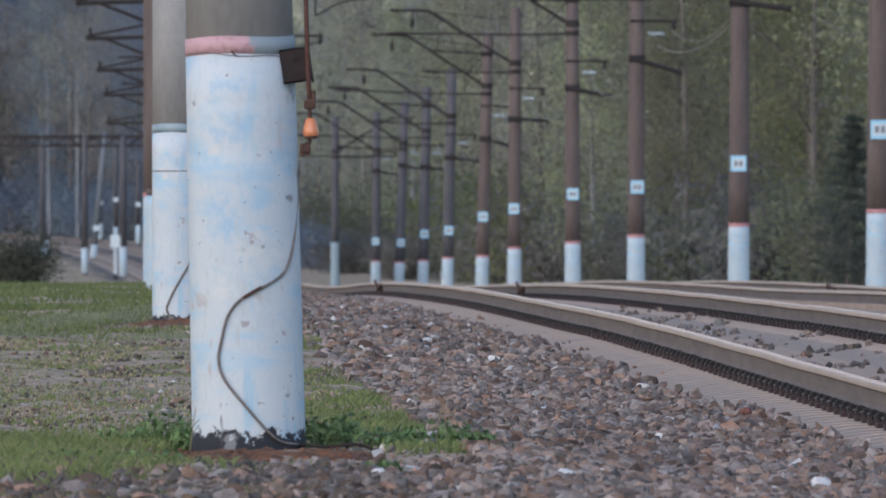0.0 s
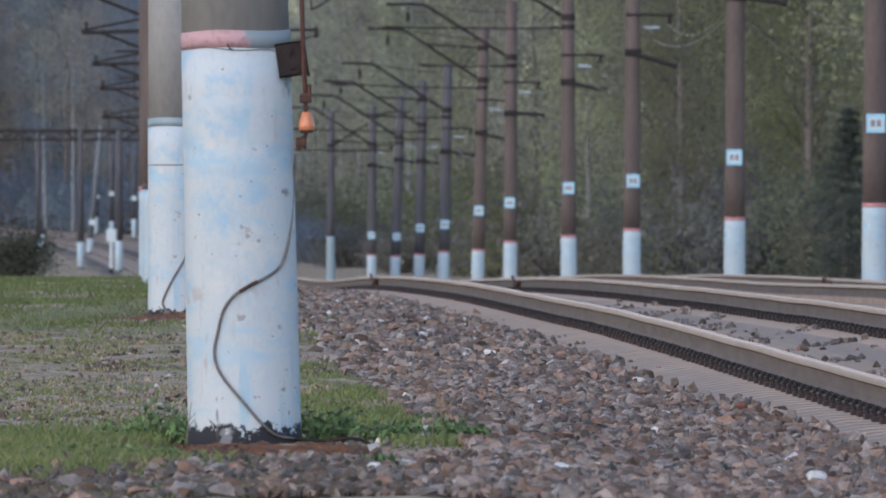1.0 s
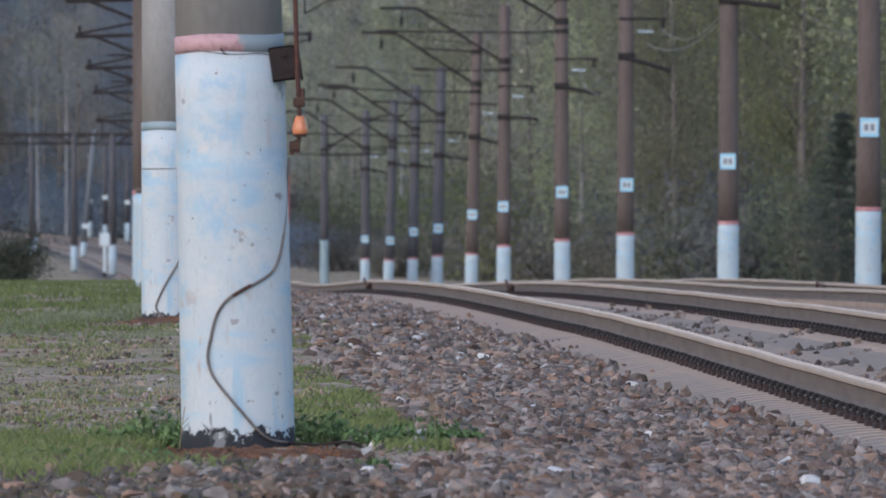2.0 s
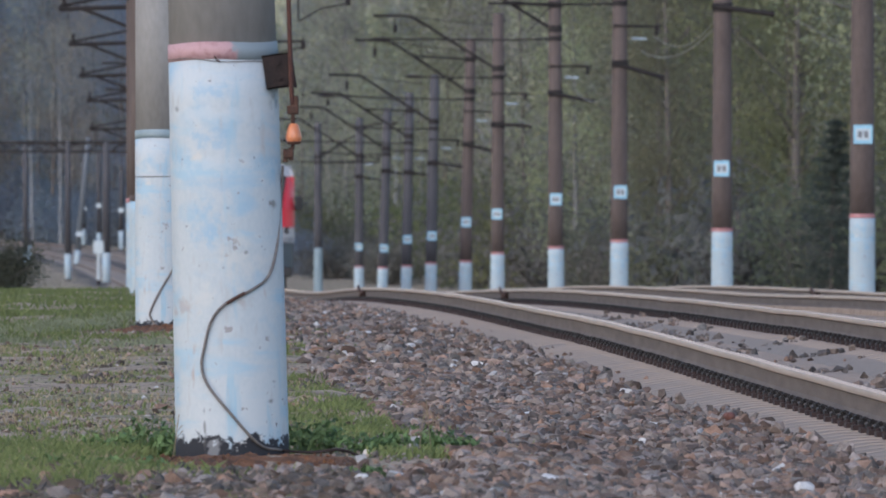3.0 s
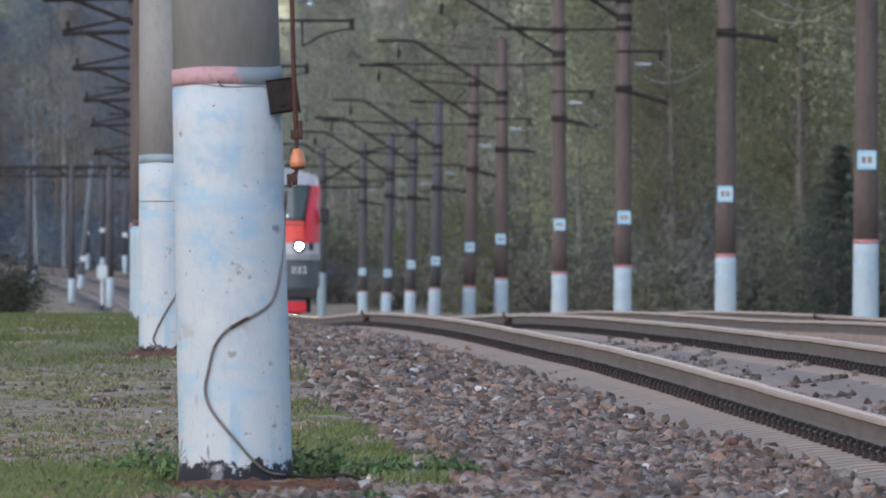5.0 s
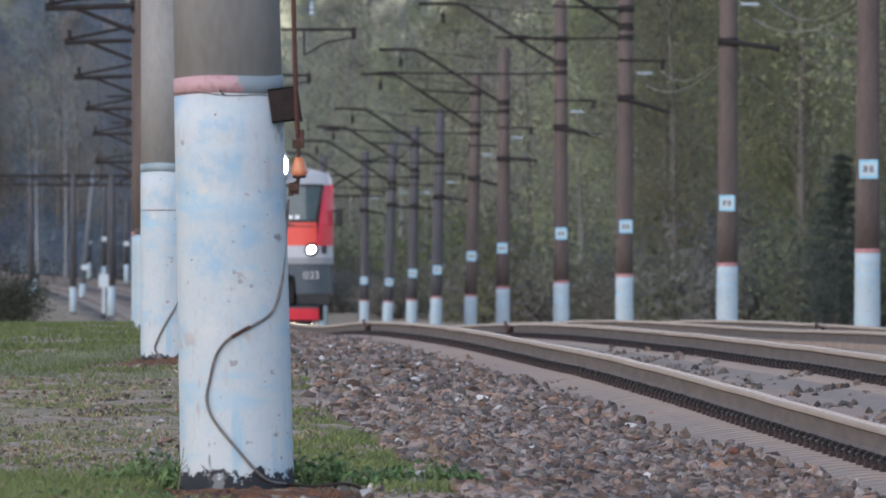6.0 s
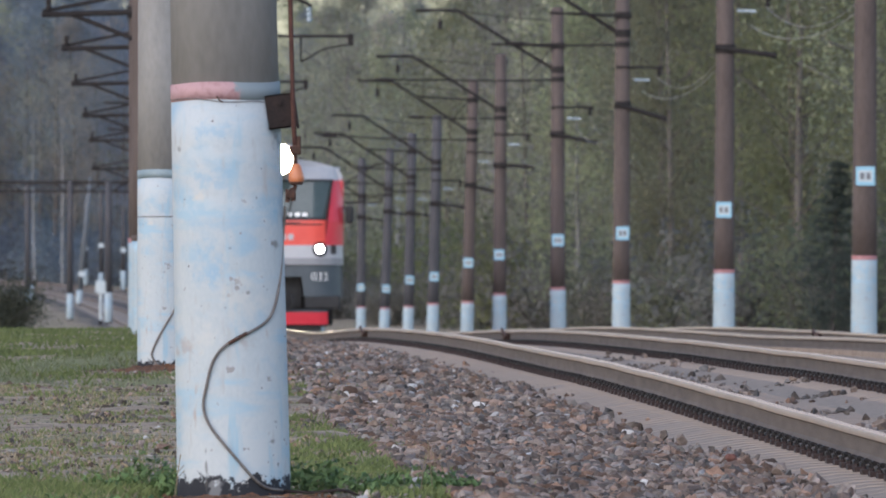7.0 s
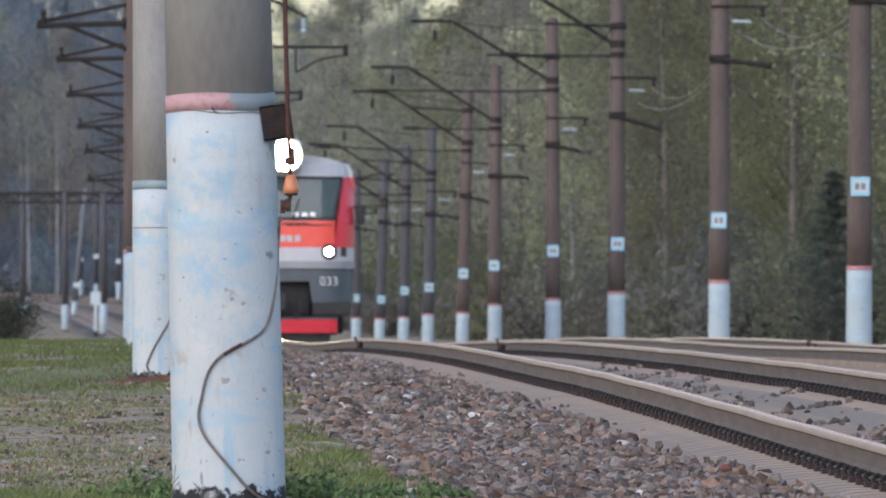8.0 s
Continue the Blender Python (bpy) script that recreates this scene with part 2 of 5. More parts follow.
def pole_paint(name, marks=(), c1=(0.352, 0.392, 0.415), c2=(0.415, 0.442, 0.457)):
    """White lime wash with pale blue older coats, chips and a tarred foot."""
    m = mat(name, c1, c2, 2.2, 0.85, bump=0.25, fine=60, stretch=(1, 1, 0.7), contrast=(0.3, 0.55))
    nt = m.node_tree
    L, N = nt.links.new, nt.nodes.new
    b = nt.nodes["Principled BSDF"]
    base = b.inputs["Base Color"].links[0].from_socket
    tc = N("ShaderNodeTexCoord")

    def layer(base, scale, stretch, lo, hi, color, zband=None):
        mp = N("ShaderNodeMapping")
        mp.inputs["Scale"].default_value = stretch
        no = N("ShaderNodeTexNoise")
        no.inputs["Scale"].default_value, no.inputs["Detail"].default_value = scale, 5
        L(tc.outputs["Object"], mp.inputs[0]), L(mp.outputs[0], no.inputs[0])
        fac = N("ShaderNodeMapRange")
        fac.inputs["From Min"].default_value, fac.inputs["From Max"].default_value = lo, hi
        L(no.outputs[0], fac.inputs[0])
        out = fac.outputs[0]
        if zband:
            sep = N("ShaderNodeSeparateXYZ")
            L(tc.outputs["Object"], sep.inputs[0])
            zr = N("ShaderNodeMapRange")
            zr.inputs["From Min"].default_value, zr.inputs["From Max"].default_value = zband
            L(sep.outputs["Z"], zr.inputs[0])
            mu = N("ShaderNodeMath")
            mu.operation = "MULTIPLY"
            L(out, mu.inputs[0]), L(zr.outputs[0], mu.inputs[1])
            out = mu.outputs[0]
        mx = N("ShaderNodeMix")
        mx.data_type = "RGBA"
        L(out, mx.inputs["Factor"]), L(base, mx.inputs[6])
        mx.inputs[7].default_value = (*color, 1)
        return mx.outputs[2]

    base = layer(base, 3.2, (1.2, 1.2, 1.6), 0.55, 0.75, (0.225, 0.365, 0.48))
    base = layer(base, 7, (2.2, 2.2, 0.35), 0.58, 0.74, (0.265, 0.39, 0.475))
    base = layer(base, 4.5, (0.7, 0.7, 3.2), 0.54, 0.70, (0.30, 0.41, 0.49))
    base = layer(base, 30, (1, 1, 0.25), 0.60, 0.80, (0.35, 0.345, 0.34))
    base = layer(base, 2.3, (1, 1, 1.3), 0.62, 0.64, (0.46, 0.45, 0.425))
    base = layer(base, 17, (1, 1, 1), 0.68, 0.70, (0.26, 0.25, 0.25))
    base = layer(base, 42, (1, 1, 1), 0.71, 0.73, (0.16, 0.15, 0.15))
    base = layer(base, 11, (1, 1, 0.3), 0.69, 0.75, (0.34, 0.28, 0.245))
    sep0, edge, tar, mx0 = N("ShaderNodeSeparateXYZ"), N("ShaderNodeTexNoise"), N("ShaderNodeMapRange"), N("ShaderNodeMix")
    L(tc.outputs["Object"], sep0.inputs[0]), L(tc.outputs["Object"], edge.inputs[0])
    edge.inputs["Scale"].default_value, edge.inputs["Detail"].default_value, edge.inputs["Roughness"].default_value = 16, 9, 0.72
    rise = N("ShaderNodeMath")
    rise.operation = "MULTIPLY_ADD"
    L(edge.outputs[0], rise.inputs[0]), L(sep0.outputs["Z"], rise.inputs[2])
    rise.inputs[1].default_value = 0.26
    tar.inputs["From Min"].default_value, tar.inputs["From Max"].default_value = 0.212, 0.198
    L(rise.outputs[0], tar.inputs[0])
    mx0.data_type = "RGBA"
    mx0.inputs[7].default_value = (0.018, 0.019, 0.024, 1)
    bare, mxb, holes, hr, both = N("ShaderNodeMapRange"), N("ShaderNodeMix"), N("ShaderNodeTexNoise"), N("ShaderNodeMapRange"), N("ShaderNodeMath")
    bare.inputs["From Min"].default_value, bare.inputs["From Max"].default_value = 0.205, 0.185
    mxb.data_type = "RGBA"
    mxb.inputs[7].default_value = (0.15, 0.15, 0.155, 1)
    holes.inputs["Scale"].default_value, holes.inputs["Detail"].default_value = 9, 8
    hr.inputs["From Min"].default_value, hr.inputs["From Max"].default_value = 0.36, 0.41
    both.operation = "MULTIPLY"
    L(rise.outputs[0], bare.inputs[0]), L(bare.outputs[0], mxb.inputs["Factor"]), L(base, mxb.inputs[6])
    L(tc.outputs["Object"], holes.inputs[0]), L(holes.outputs[0], hr.inputs[0])
    L(tar.outputs[0], both.inputs[0]), L(hr.outputs[0], both.inputs[1])
    L(both.outputs[0], mx0.inputs["Factor"]), L(mxb.outputs[2], mx0.inputs[6])
    base = mx0.outputs[2]
    if marks:
        sep = N("ShaderNodeSeparateXYZ")
        L(tc.outputs["Object"], sep.inputs[0])
        rag = N("ShaderNodeTexNoise")
        rag.inputs["Scale"].default_value, rag.inputs["Detail"].default_value = 26, 9
        L(tc.outputs["Object"], rag.inputs[0])

    def op(kind, a, c):
        q = N("ShaderNodeMath")
        q.operation = kind
        for k, v in enumerate((a, c)):
            if isinstance(v, float):
                q.inputs[k].default_value = v
            else:
                L(v, q.inputs[k])
        return q.outputs[0]

    for x, z, rx, rz_, color, most in marks:
        px = op("DIVIDE", op("SUBTRACT", sep.outputs["X"], float(x)), float(rx))
        pz = op("DIVIDE", op("SUBTRACT", sep.outputs["Z"], float(z)), float(rz_))
        d = op("ADD", op("SQRT", op("ADD", op("MULTIPLY", px, px), op("MULTIPLY", pz, pz)), 0.0), op("MULTIPLY", rag.outputs[0], 4.0))
        fac = N("ShaderNodeMapRange")
        fac.inputs["From Min"].default_value, fac.inputs["From Max"].default_value = 3.0, 2.1
        fac.inputs["To Max"].default_value = most
        L(d, fac.inputs[0])
        mx = N("ShaderNodeMix")
        mx.data_type = "RGBA"
        L(fac.outputs[0], mx.inputs["Factor"]), L(base, mx.inputs[6])
        mx.inputs[7].default_value = (*color, 1)
        base = mx.outputs[2]
    L(base, b.inputs["Base Color"])
    return m


# Dimmer, bluer copy of the wash for farther poles, with haze in it.
LIMEWASH_HAZED = pole_paint("haze_dimmed_limewash", c1=(0.285, 0.345, 0.385), c2=(0.345, 0.395, 0.42))
LIMEWASH_TWO = pole_paint("worn_blue_white_limewash")
_blue, _cream, _stain, _chip, _white = (0.235, 0.355, 0.465), (0.47, 0.465, 0.44), (0.30, 0.235, 0.20), (0.10, 0.095, 0.09), (0.45, 0.485, 0.505)
LIMEWASH_ONE = pole_paint("patched_blue_white_limewash", [
    (-0.02, 1.31, 0.3, 0.035, _white, 0.5), (-0.02, 1.12, 0.3, 0.05, _white, 0.45), (-0.067, 1.40, 0.09, 0.035, _blue, 0.6), (-0.06, 1.215, 0.08, 0.04, _blue, 0.6), (0.0, 1.05, 0.22, 0.03, _blue, 0.35),
    (-0.068, 0.90, 0.06, 0.09, _blue, 0.6), (-0.05, 0.84, 0.03, 0.05, _blue, 0.6), (0.037, 0.75, 0.10, 0.10, _cream, 0.6), (-0.08, 0.62, 0.08, 0.06, _cream, 0.5), (-0.17, 0.58, 0.045, 0.035, _stain, 0.5),
    (0.05, 0.595, 0.04, 0.03, _stain, 0.4), (0.18, 0.967, 0.015, 0.018, _chip, 0.7), (0.075, 0.785, 0.014, 0.01, _chip, 0.6), (0.149, 0.215, 0.013, 0.012, _chip, 0.65), (0.004, 0.953, 0.007, 0.007, _chip, 1.0),
    (-0.176, 1.333, 0.009, 0.012, _chip, 0.55), (0.165, 0.29, 0.007, 0.008, _chip, 0.6), (-0.10, 0.12, 0.006, 0.10, _chip, 0.7), (0.19, 1.37, 0.02, 0.035, _chip, 0.5)])


# ---- helpers for meshes ----
def part(name, bm, material, parent=None, label="", smooth=False):
    me = bpy.data.meshes.new(name)
    bm.to_mesh(me)
    bm.free()
    if smooth:
        for p in me.polygons:
            p.use_smooth = True
    me.materials.append(material)
    ob = new(name, me)
    ob.parent = parent
    if label:
        ob["label"] = label
    return ob


def box(bm, x0, x1, y0, y1, z0, z1, bevel=0.0):
    r = bmesh.ops.create_cube(bm, size=1, matrix=Matrix.Translation(((x0 + x1) / 2, (y0 + y1) / 2, (z0 + z1) / 2)) @ Matrix.Diagonal((x1 - x0, y1 - y0, z1 - z0, 1)))
    if bevel:
        es = list({e for v in r["verts"] for e in v.link_edges})
        bmesh.ops.bevel(bm, geom=es, offset=bevel, segments=2, affect="EDGES", profile=0.5)
    return bm


def tube(bm, pts, r, n=8, r_end=None):
    """A round bar along points."""
    pts = [Vector(p) for p in pts]
    rings = []
    for i, p in enumerate(pts):
        d = (pts[min(i + 1, len(pts) - 1)] - pts[max(i - 1, 0)]).normalized()
        a = d.orthogonal().normalized() if i == 0 else (rings[-1][1] - d * rings[-1][1].dot(d)).normalized()
        b2 = d.cross(a)
        rr = r if r_end is None else r + (r_end - r) * i / (len(pts) - 1)
        rings.append(([bm.verts.new(p + (a * math.cos(k * math.tau / n) + b2 * math.sin(k * math.tau / n)) * rr) for k in range(n)], a))
    for (q, _), (w, _) in zip(rings, rings[1:]):
        for k in range(n):
            bm.faces.new((q[k], q[(k + 1) % n], w[(k + 1) % n], w[k]))
    bm.faces.new(rings[0][0][::-1]), bm.faces.new(rings[-1][0])
    return bm


def lathe(bm, prof, n=24, at=(0, 0, 0), wob=0.0):
    """A turned body: prof is (radius, z) from below upwards."""
    rings = [[bm.verts.new((at[0] + r * math.cos(k * math.tau / n), at[1] + r * math.sin(k * math.tau / n), at[2] + z + (wob * math.sin(k * math.tau / n * 3 + 1) if wob else 0))) for k in range(n)] for r, z in prof]
    for q, w in zip(rings, rings[1:]):
        for k in range(n):
            bm.faces.new((q[k], q[(k + 1) % n], w[(k + 1) % n], w[k]))
    bm.faces.new(rings[0][::-1]), bm.faces.new(rings[-1])
    return bm


def smooth_line(pts, steps=6):
    """A smooth curve through points."""
    p = [Vector(q) for q in pts]
    p = [p[0] * 2 - p[1]] + p + [p[-1] * 2 - p[-2]]
    out = []
    for i in range(1, len(p) - 2):
        a, b2, c, d = p[i - 1:i + 3]
        for k in range(steps):
            t = k / steps
            out.append(0.5 * (2 * b2 + (c - a) * t + (2 * a - 5 * b2 + 4 * c - d) * t * t + (3 * b2 - a - 3 * c + d) * t ** 3))
    return out + [p[-2]]


def mesh_from(name, verts, faces, material, parent=None, smooth=False):
    me = bpy.data.meshes.new(name)
    me.from_pydata(verts, [], faces)
    me.materials.append(material)
    if smooth:
        me.polygons.foreach_set("use_smooth", [True] * len(me.polygons))
    ob = new(name, me)
    ob.parent = parent
    return ob


# ---- the lie of the land ----
def curve_of(ys, vs):
    ys, vs = np.array(ys, float), np.array(vs, float)
    sl = np.gradient(vs, ys)

    def fn(y):
        y = np.clip(y, ys[0], ys[-1])
        i = np.clip(np.searchsorted(ys, y) - 1, 0, len(ys) - 2)
        h = ys[i + 1] - ys[i]
        t = (y - ys[i]) / h
        return (2 * t**3 - 3 * t**2 + 1) * vs[i] + (t**3 - 2 * t**2 + t) * h * sl[i] + (3 * t**2 - 2 * t**3) * vs[i + 1] + (t**3 - t**2) * h * sl[i + 1]
    return fn


# height of the rail heads along the line, a hump and then a long fall
rail_z = curve_of([-50, 30, 56, 63, 68, 74, 80, 86, 92, 98, 104, 123, 137, 146, 152, 158, 164, 170, 176, 188, 200, 215, 235, 300, 400, 500, 600, 700, 800, 900, 1000, 1200, 2500],
                  [0.08, 0.10, 0.1191, 0.1345, 0.1479, 0.1623, 0.1756, 0.1829, 0.1862, 0.1782, 0.1719, 0.1460, 0.1020, 0.0635, 0.0367, 0.0032, -0.0308, -0.0753, -0.1222, -0.2243, -0.3140, -0.3937, -0.4800, -1.08, -1.85, -2.5, -3.0, -3.1, -2.8, -2.4, -1.95, -1.6, -1.5])
# height of the ground beside the line
field_z = curve_of([-50, 0, 60, 110, 150, 200, 250, 300, 400, 500, 600, 700, 800, 900, 1000, 1200, 4000],
                   [0, 0, 0, 0.02, 0.0, -0.42, -0.85, -1.24, -1.94, -2.6, -3.1, -3.2, -3.0, -2.6, -2.2, -1.9, -1.8])
_ax = curve_of([-50, 0, 60, 101, 155, 220, 297, 353, 398, 450, 500, 600, 700, 800, 900, 1000, 1100, 1400, 1800],
               [5.868, 4.465, 2.806, 1.698, 0.27, -1.395, -3.30, -4.535, -5.555, -6.93, -8.25, -11.3, -15.2, -19.2, -24.0, -30.5, -39, -72, -130])


# how much the outer rail stands above the inner one
cant = curve_of([0, 70, 80, 88, 100, 110, 117, 125, 140, 146, 158, 170, 185, 200, 260], [0.05, 0.05, 0.045, 0.036, 0.028, 0.022, 0.01, 0.004, -0.002, -0.006, -0.022, -0.028, -0.02, 0.0, 0.0])
# how much the second track stands above the first
second = curve_of([0, 110, 128, 140, 150, 158, 164, 170, 176, 182, 188, 200, 215, 235, 260], [-0.04, -0.04, -0.045, -0.062, -0.066, -0.048, -0.031, -0.009, 0.019, 0.044, 0.066, 0.086, 0.05, 0.0, 0.0])


def tilt_shape(u):
    return np.interp(u, [-1.5, -1.35, 1.35, 2.75], [-0.3, -0.35, 1.35, 0.0])


def lift(u, y):
    """How far cant and the second track raise the bed over the first track's inner rail."""
    return cant(y) * tilt_shape(u) + second(y) * np.clip((u - 1.6) / 1.1, 0, 1)


def sleeper_top(u):
    """Height of a sleeper's top against its rail seats: low ends, low waist."""
    return np.interp(abs(u), [0.0, 0.35, 0.58, 0.98, 1.35], [-0.045, -0.045, 0.0, 0.0, -0.048])


def axis_x(y):
    return _ax(y)


def land_z(x, y):
    """Ground height: field, then the flat top of the ballast bed round the two tracks."""
    u = x - axis_x(y)
    f = field_z(y)
    bed = rail_z(y) + lift(u, y) - 0.1775 + np.where(u < 2.05, sleeper_top(u), sleeper_top(u - 4.1)) + 0.03 * np.clip((-1.3 - u) / 0.15, 0, 1)
    w = np.clip((u + 3.2) / 1.5, 0, 1) * np.clip((8.2 - u) / 1.4, 0, 1)
    w = w * w * (3 - 2 * w)
    right = np.clip((u - 6) / 6, 0, 1) * -0.12
    hill = np.clip((y - 1150) / 200, 0, 1)
    hill = hill * hill * (3 - 2 * hill) * 12
    rough = 0.025 * np.sin(x * 2.1 + y * 0.35) * np.sin(y * 0.21 + x * 0.7) * (1 - w)
    return f * (1 - w) + bed * w + right + hill + rough


def lz(x, y):
    return float(land_z(np.float64(x), np.float64(y)))


def rz(y):
    return float(rail_z(np.float64(y)))


def ax(y):
    return float(axis_x(np.float64(y)))


def ground_material():
    m = mat("soil_and_short_grass", (0.19, 0.135, 0.09), (0.39, 0.30, 0.215), 2.4, 1.0, bump=0.8, fine=22, depth=0.03)
    nt = m.node_tree
    L, N = nt.links.new, nt.nodes.new
    b = nt.nodes["Principled BSDF"]
    base = b.inputs["Base Color"].links[0].from_socket
    tc = N("ShaderNodeTexCoord")
    for scale, lo, hi, col in ((0.8, 0.50, 0.62, (0.16, 0.155, 0.07)), (3.5, 0.54, 0.66, (0.33, 0.24, 0.16)), (9.0, 0.56, 0.62, (0.12, 0.082, 0.055))):
        no = N("ShaderNodeTexNoise")
        no.inputs["Scale"].default_value, no.inputs["Detail"].default_value = scale, 7
        L(tc.outputs["Object"], no.inputs[0])
        mr = N("ShaderNodeMapRange")
        mr.inputs["From Min"].default_value, mr.inputs["From Max"].default_value = lo, hi
        mx = N("ShaderNodeMix")
        mx.data_type = "RGBA"
        L(no.outputs[0], mr.inputs[0]), L(mr.outputs[0], mx.inputs["Factor"]), L(base, mx.inputs[6])
        mx.inputs[7].default_value = (*col, 1)
        base = mx.outputs[2]
    at = N("ShaderNodeAttribute")
    at.attribute_name = "ballast"
    no = N("ShaderNodeTexNoise")
    no.inputs["Scale"].default_value, no.inputs["Detail"].default_value = 14, 6
    L(tc.outputs["Object"], no.inputs[0])
    rp = N("ShaderNodeValToRGB")
    rp.color_ramp.elements[0].position, rp.color_ramp.elements[1].position = 0.35, 0.65
    # Bed colour is darkened for the shade in gaps between stones.
    rp.color_ramp.elements[0].color, rp.color_ramp.elements[1].color = (0.04, 0.031, 0.028, 1), (0.12, 0.098, 0.09, 1)
    L(no.outputs[0], rp.inputs[0])
    mx = N("ShaderNodeMix")
    mx.data_type = "RGBA"
    L(at.outputs["Fac"], mx.inputs["Factor"]), L(base, mx.inputs[6]), L(rp.outputs[0], mx.inputs[7])
    du = N("ShaderNodeAttribute")
    du.attribute_name = "dust"
    m2 = N("ShaderNodeMix")
    m2.data_type = "RGBA"
    rp2 = N("ShaderNodeValToRGB")
    rp2.color_ramp.elements[0].position, rp2.color_ramp.elements[1].position = 0.35, 0.65
    rp2.color_ramp.elements[0].color, rp2.color_ramp.elements[1].color = (0.215, 0.169, 0.134, 1), (0.315, 0.255, 0.206, 1)
    L(no.outputs[0], rp2.inputs[0])
    L(du.outputs["Fac"], m2.inputs["Factor"]), L(mx.outputs[2], m2.inputs[6]), L(rp2.outputs[0], m2.inputs[7])
    L(m2.outputs[2], b.inputs["Base Color"])
    return m


def build_ground():
    ys = np.concatenate([np.linspace(-300, 20, 14), np.arange(24, 260, 1.0), np.geomspace(260, 1700, 110)[0:], np.geomspace(1750, 4800, 12)])
    us = np.concatenate([-np.geomspace(2500, 12, 22), np.arange(-11.5, 14, 0.3), np.geomspace(14, 2500, 22)])
    Y, U = np.meshgrid(ys, us, indexing="ij")
    X = U + axis_x(Y)
    Z = land_z(X, Y)
    nr = np.random.default_rng(5).normal(0, 1, Z.shape)
    Z = Z + nr * 0.012 * ((Y > 30) & (Y < 260) & (abs(U) < 14) & ((U < -1.6) | (U > 7)))
    v = np.stack([X, Y, Z], -1).reshape(-1, 3)
    h, w = Y.shape
    i = (np.arange(h - 1)[:, None] * w + np.arange(w - 1)[None]).ravel()
    f = np.stack([i, i + 1, i + w + 1, i + w], 1)
    ob = mesh_from("ground", v.tolist(), f.tolist(), ground_material(), smooth=True)
    wob = 0.35 * np.sin(Y * 0.23) + 0.25 * np.sin(Y * 0.61 + 1)
    ball = np.clip((U + 2.75 + wob) / 0.5, 0, 1) * np.clip((7.6 + wob - U) / 0.6, 0, 1)
    d = ob.data.attributes.new("dust", "FLOAT", "POINT")
    d.data.foreach_set("value", np.maximum(abs(U) < 1.35, abs(U - 4.1) < 1.35).ravel().astype(np.float32))
    a = ob.data.attributes.new("ballast", "FLOAT", "POINT")
    a.data.foreach_set("value", ball.ravel().astype(np.float32))
    tagged(ob, "grassy trackside ground with brown soil and stony patches", "ground", kind="structure")
    return ob


build_ground()

# ---- rails, sleepers and ballast ----
RAIL_H = 0.152
RAIL = [(-0.066, 0), (0.066, 0), (0.066, 0.010), (0.018, 0.025), (0.008, 0.042), (0.008, 0.108), (0.034, 0.119), (0.035, 0.139), (0.030, 0.1485), (0.017, 0.152),
        (-0.017, 0.152), (-0.030, 0.1485), (-0.035, 0.139), (-0.034, 0.119), (-0.008, 0.108), (-0.008, 0.042), (-0.018, 0.025), (-0.066, 0.010)]


def rail_line(off, y0, y1, parent):
    ys = np.concatenate([np.arange(y0, min(y1, 260), 1.5), np.geomspace(max(y0, 260), y1, 60)]) if y0 < 260 else np.geomspace(y0, y1, 60)
    n = len(RAIL)
    side, top, flank = [], [], []
    verts = []
    for y in ys:
        x0, z0 = ax(y) + off, rz(y) + float(lift(off, y)) - RAIL_H
        z0 += 0.0025 * math.sin(y * 0.9 + off * 3) * math.sin(y * 0.17 + off)
        verts += [(x0 + a, y, z0 + b2) for a, b2 in RAIL]
    for i in range(len(ys) - 1):
        for k in range(n):
            q = (i * n + k, i * n + (k + 1) % n, (i + 1) * n + (k + 1) % n, (i + 1) * n + k)
            (top if k in (8, 9, 10) else flank if k in (6, 7, 11, 12) else side).append(q)
    side += [tuple(range(n))[::-1], tuple(range((len(ys) - 1) * n, len(ys) * n))]
    web = mesh_from("rail", verts, side, RAIL_SIDE, parent)
    head = mesh_from("rail_head", verts, top, RAIL_TOP, web, smooth=True)
    head["label"] = "polished running surface"
    mesh_from("rail_head_side", verts, flank, RAIL_HEAD, web, smooth=True)["label"] = "worn side of the rail head, coloured pink for the sky"
    return web


def build_track(name, off, label):
    root = tagged(new(name), label, "railway track", kind="structure")
    for s in (-0.79, 0.79):
        rail_line(off + s, 10, 1900, root)
    return root


def sleeper_mesh():
    """A concrete sleeper: raised rail seats, lower waist and ends, sloping flanks."""
    us = [-1.35, -1.33, -0.98, -0.58, -0.35, 0.35, 0.58, 0.98, 1.33, 1.35]
    bm = bmesh.new()
    rows = []
    for k, u in enumerate(us):
        t = float(sleeper_top(u)) - (0.015 if k in (0, 9) else 0.0)
        rows.append([bm.verts.new(c) for c in ((u, -0.15, -0.22), (u, -0.13, t - 0.012), (u, -0.118, t), (u, 0.118, t), (u, 0.13, t - 0.012), (u, 0.15, -0.22))])
    for p, q in zip(rows, rows[1:]):
        for k in range(5):
            bm.faces.new((p[k], q[k], q[k + 1], p[k + 1]))
    bm.faces.new(rows[0]), bm.faces.new(rows[-1][::-1])
    me = bpy.data.meshes.new("sleeper")
    bm.to_mesh(me)
    bm.free()
    me.materials.append(SLEEPER)
    return me


def fastening_mesh(name, build, material):
    bm = bmesh.new()
    for s in (-0.79, 0.79):
        build(bm, s)
    me = bpy.data.meshes.new(name)
    bm.to_mesh(me)
    bm.free()
    me.materials.append(material)
    return me


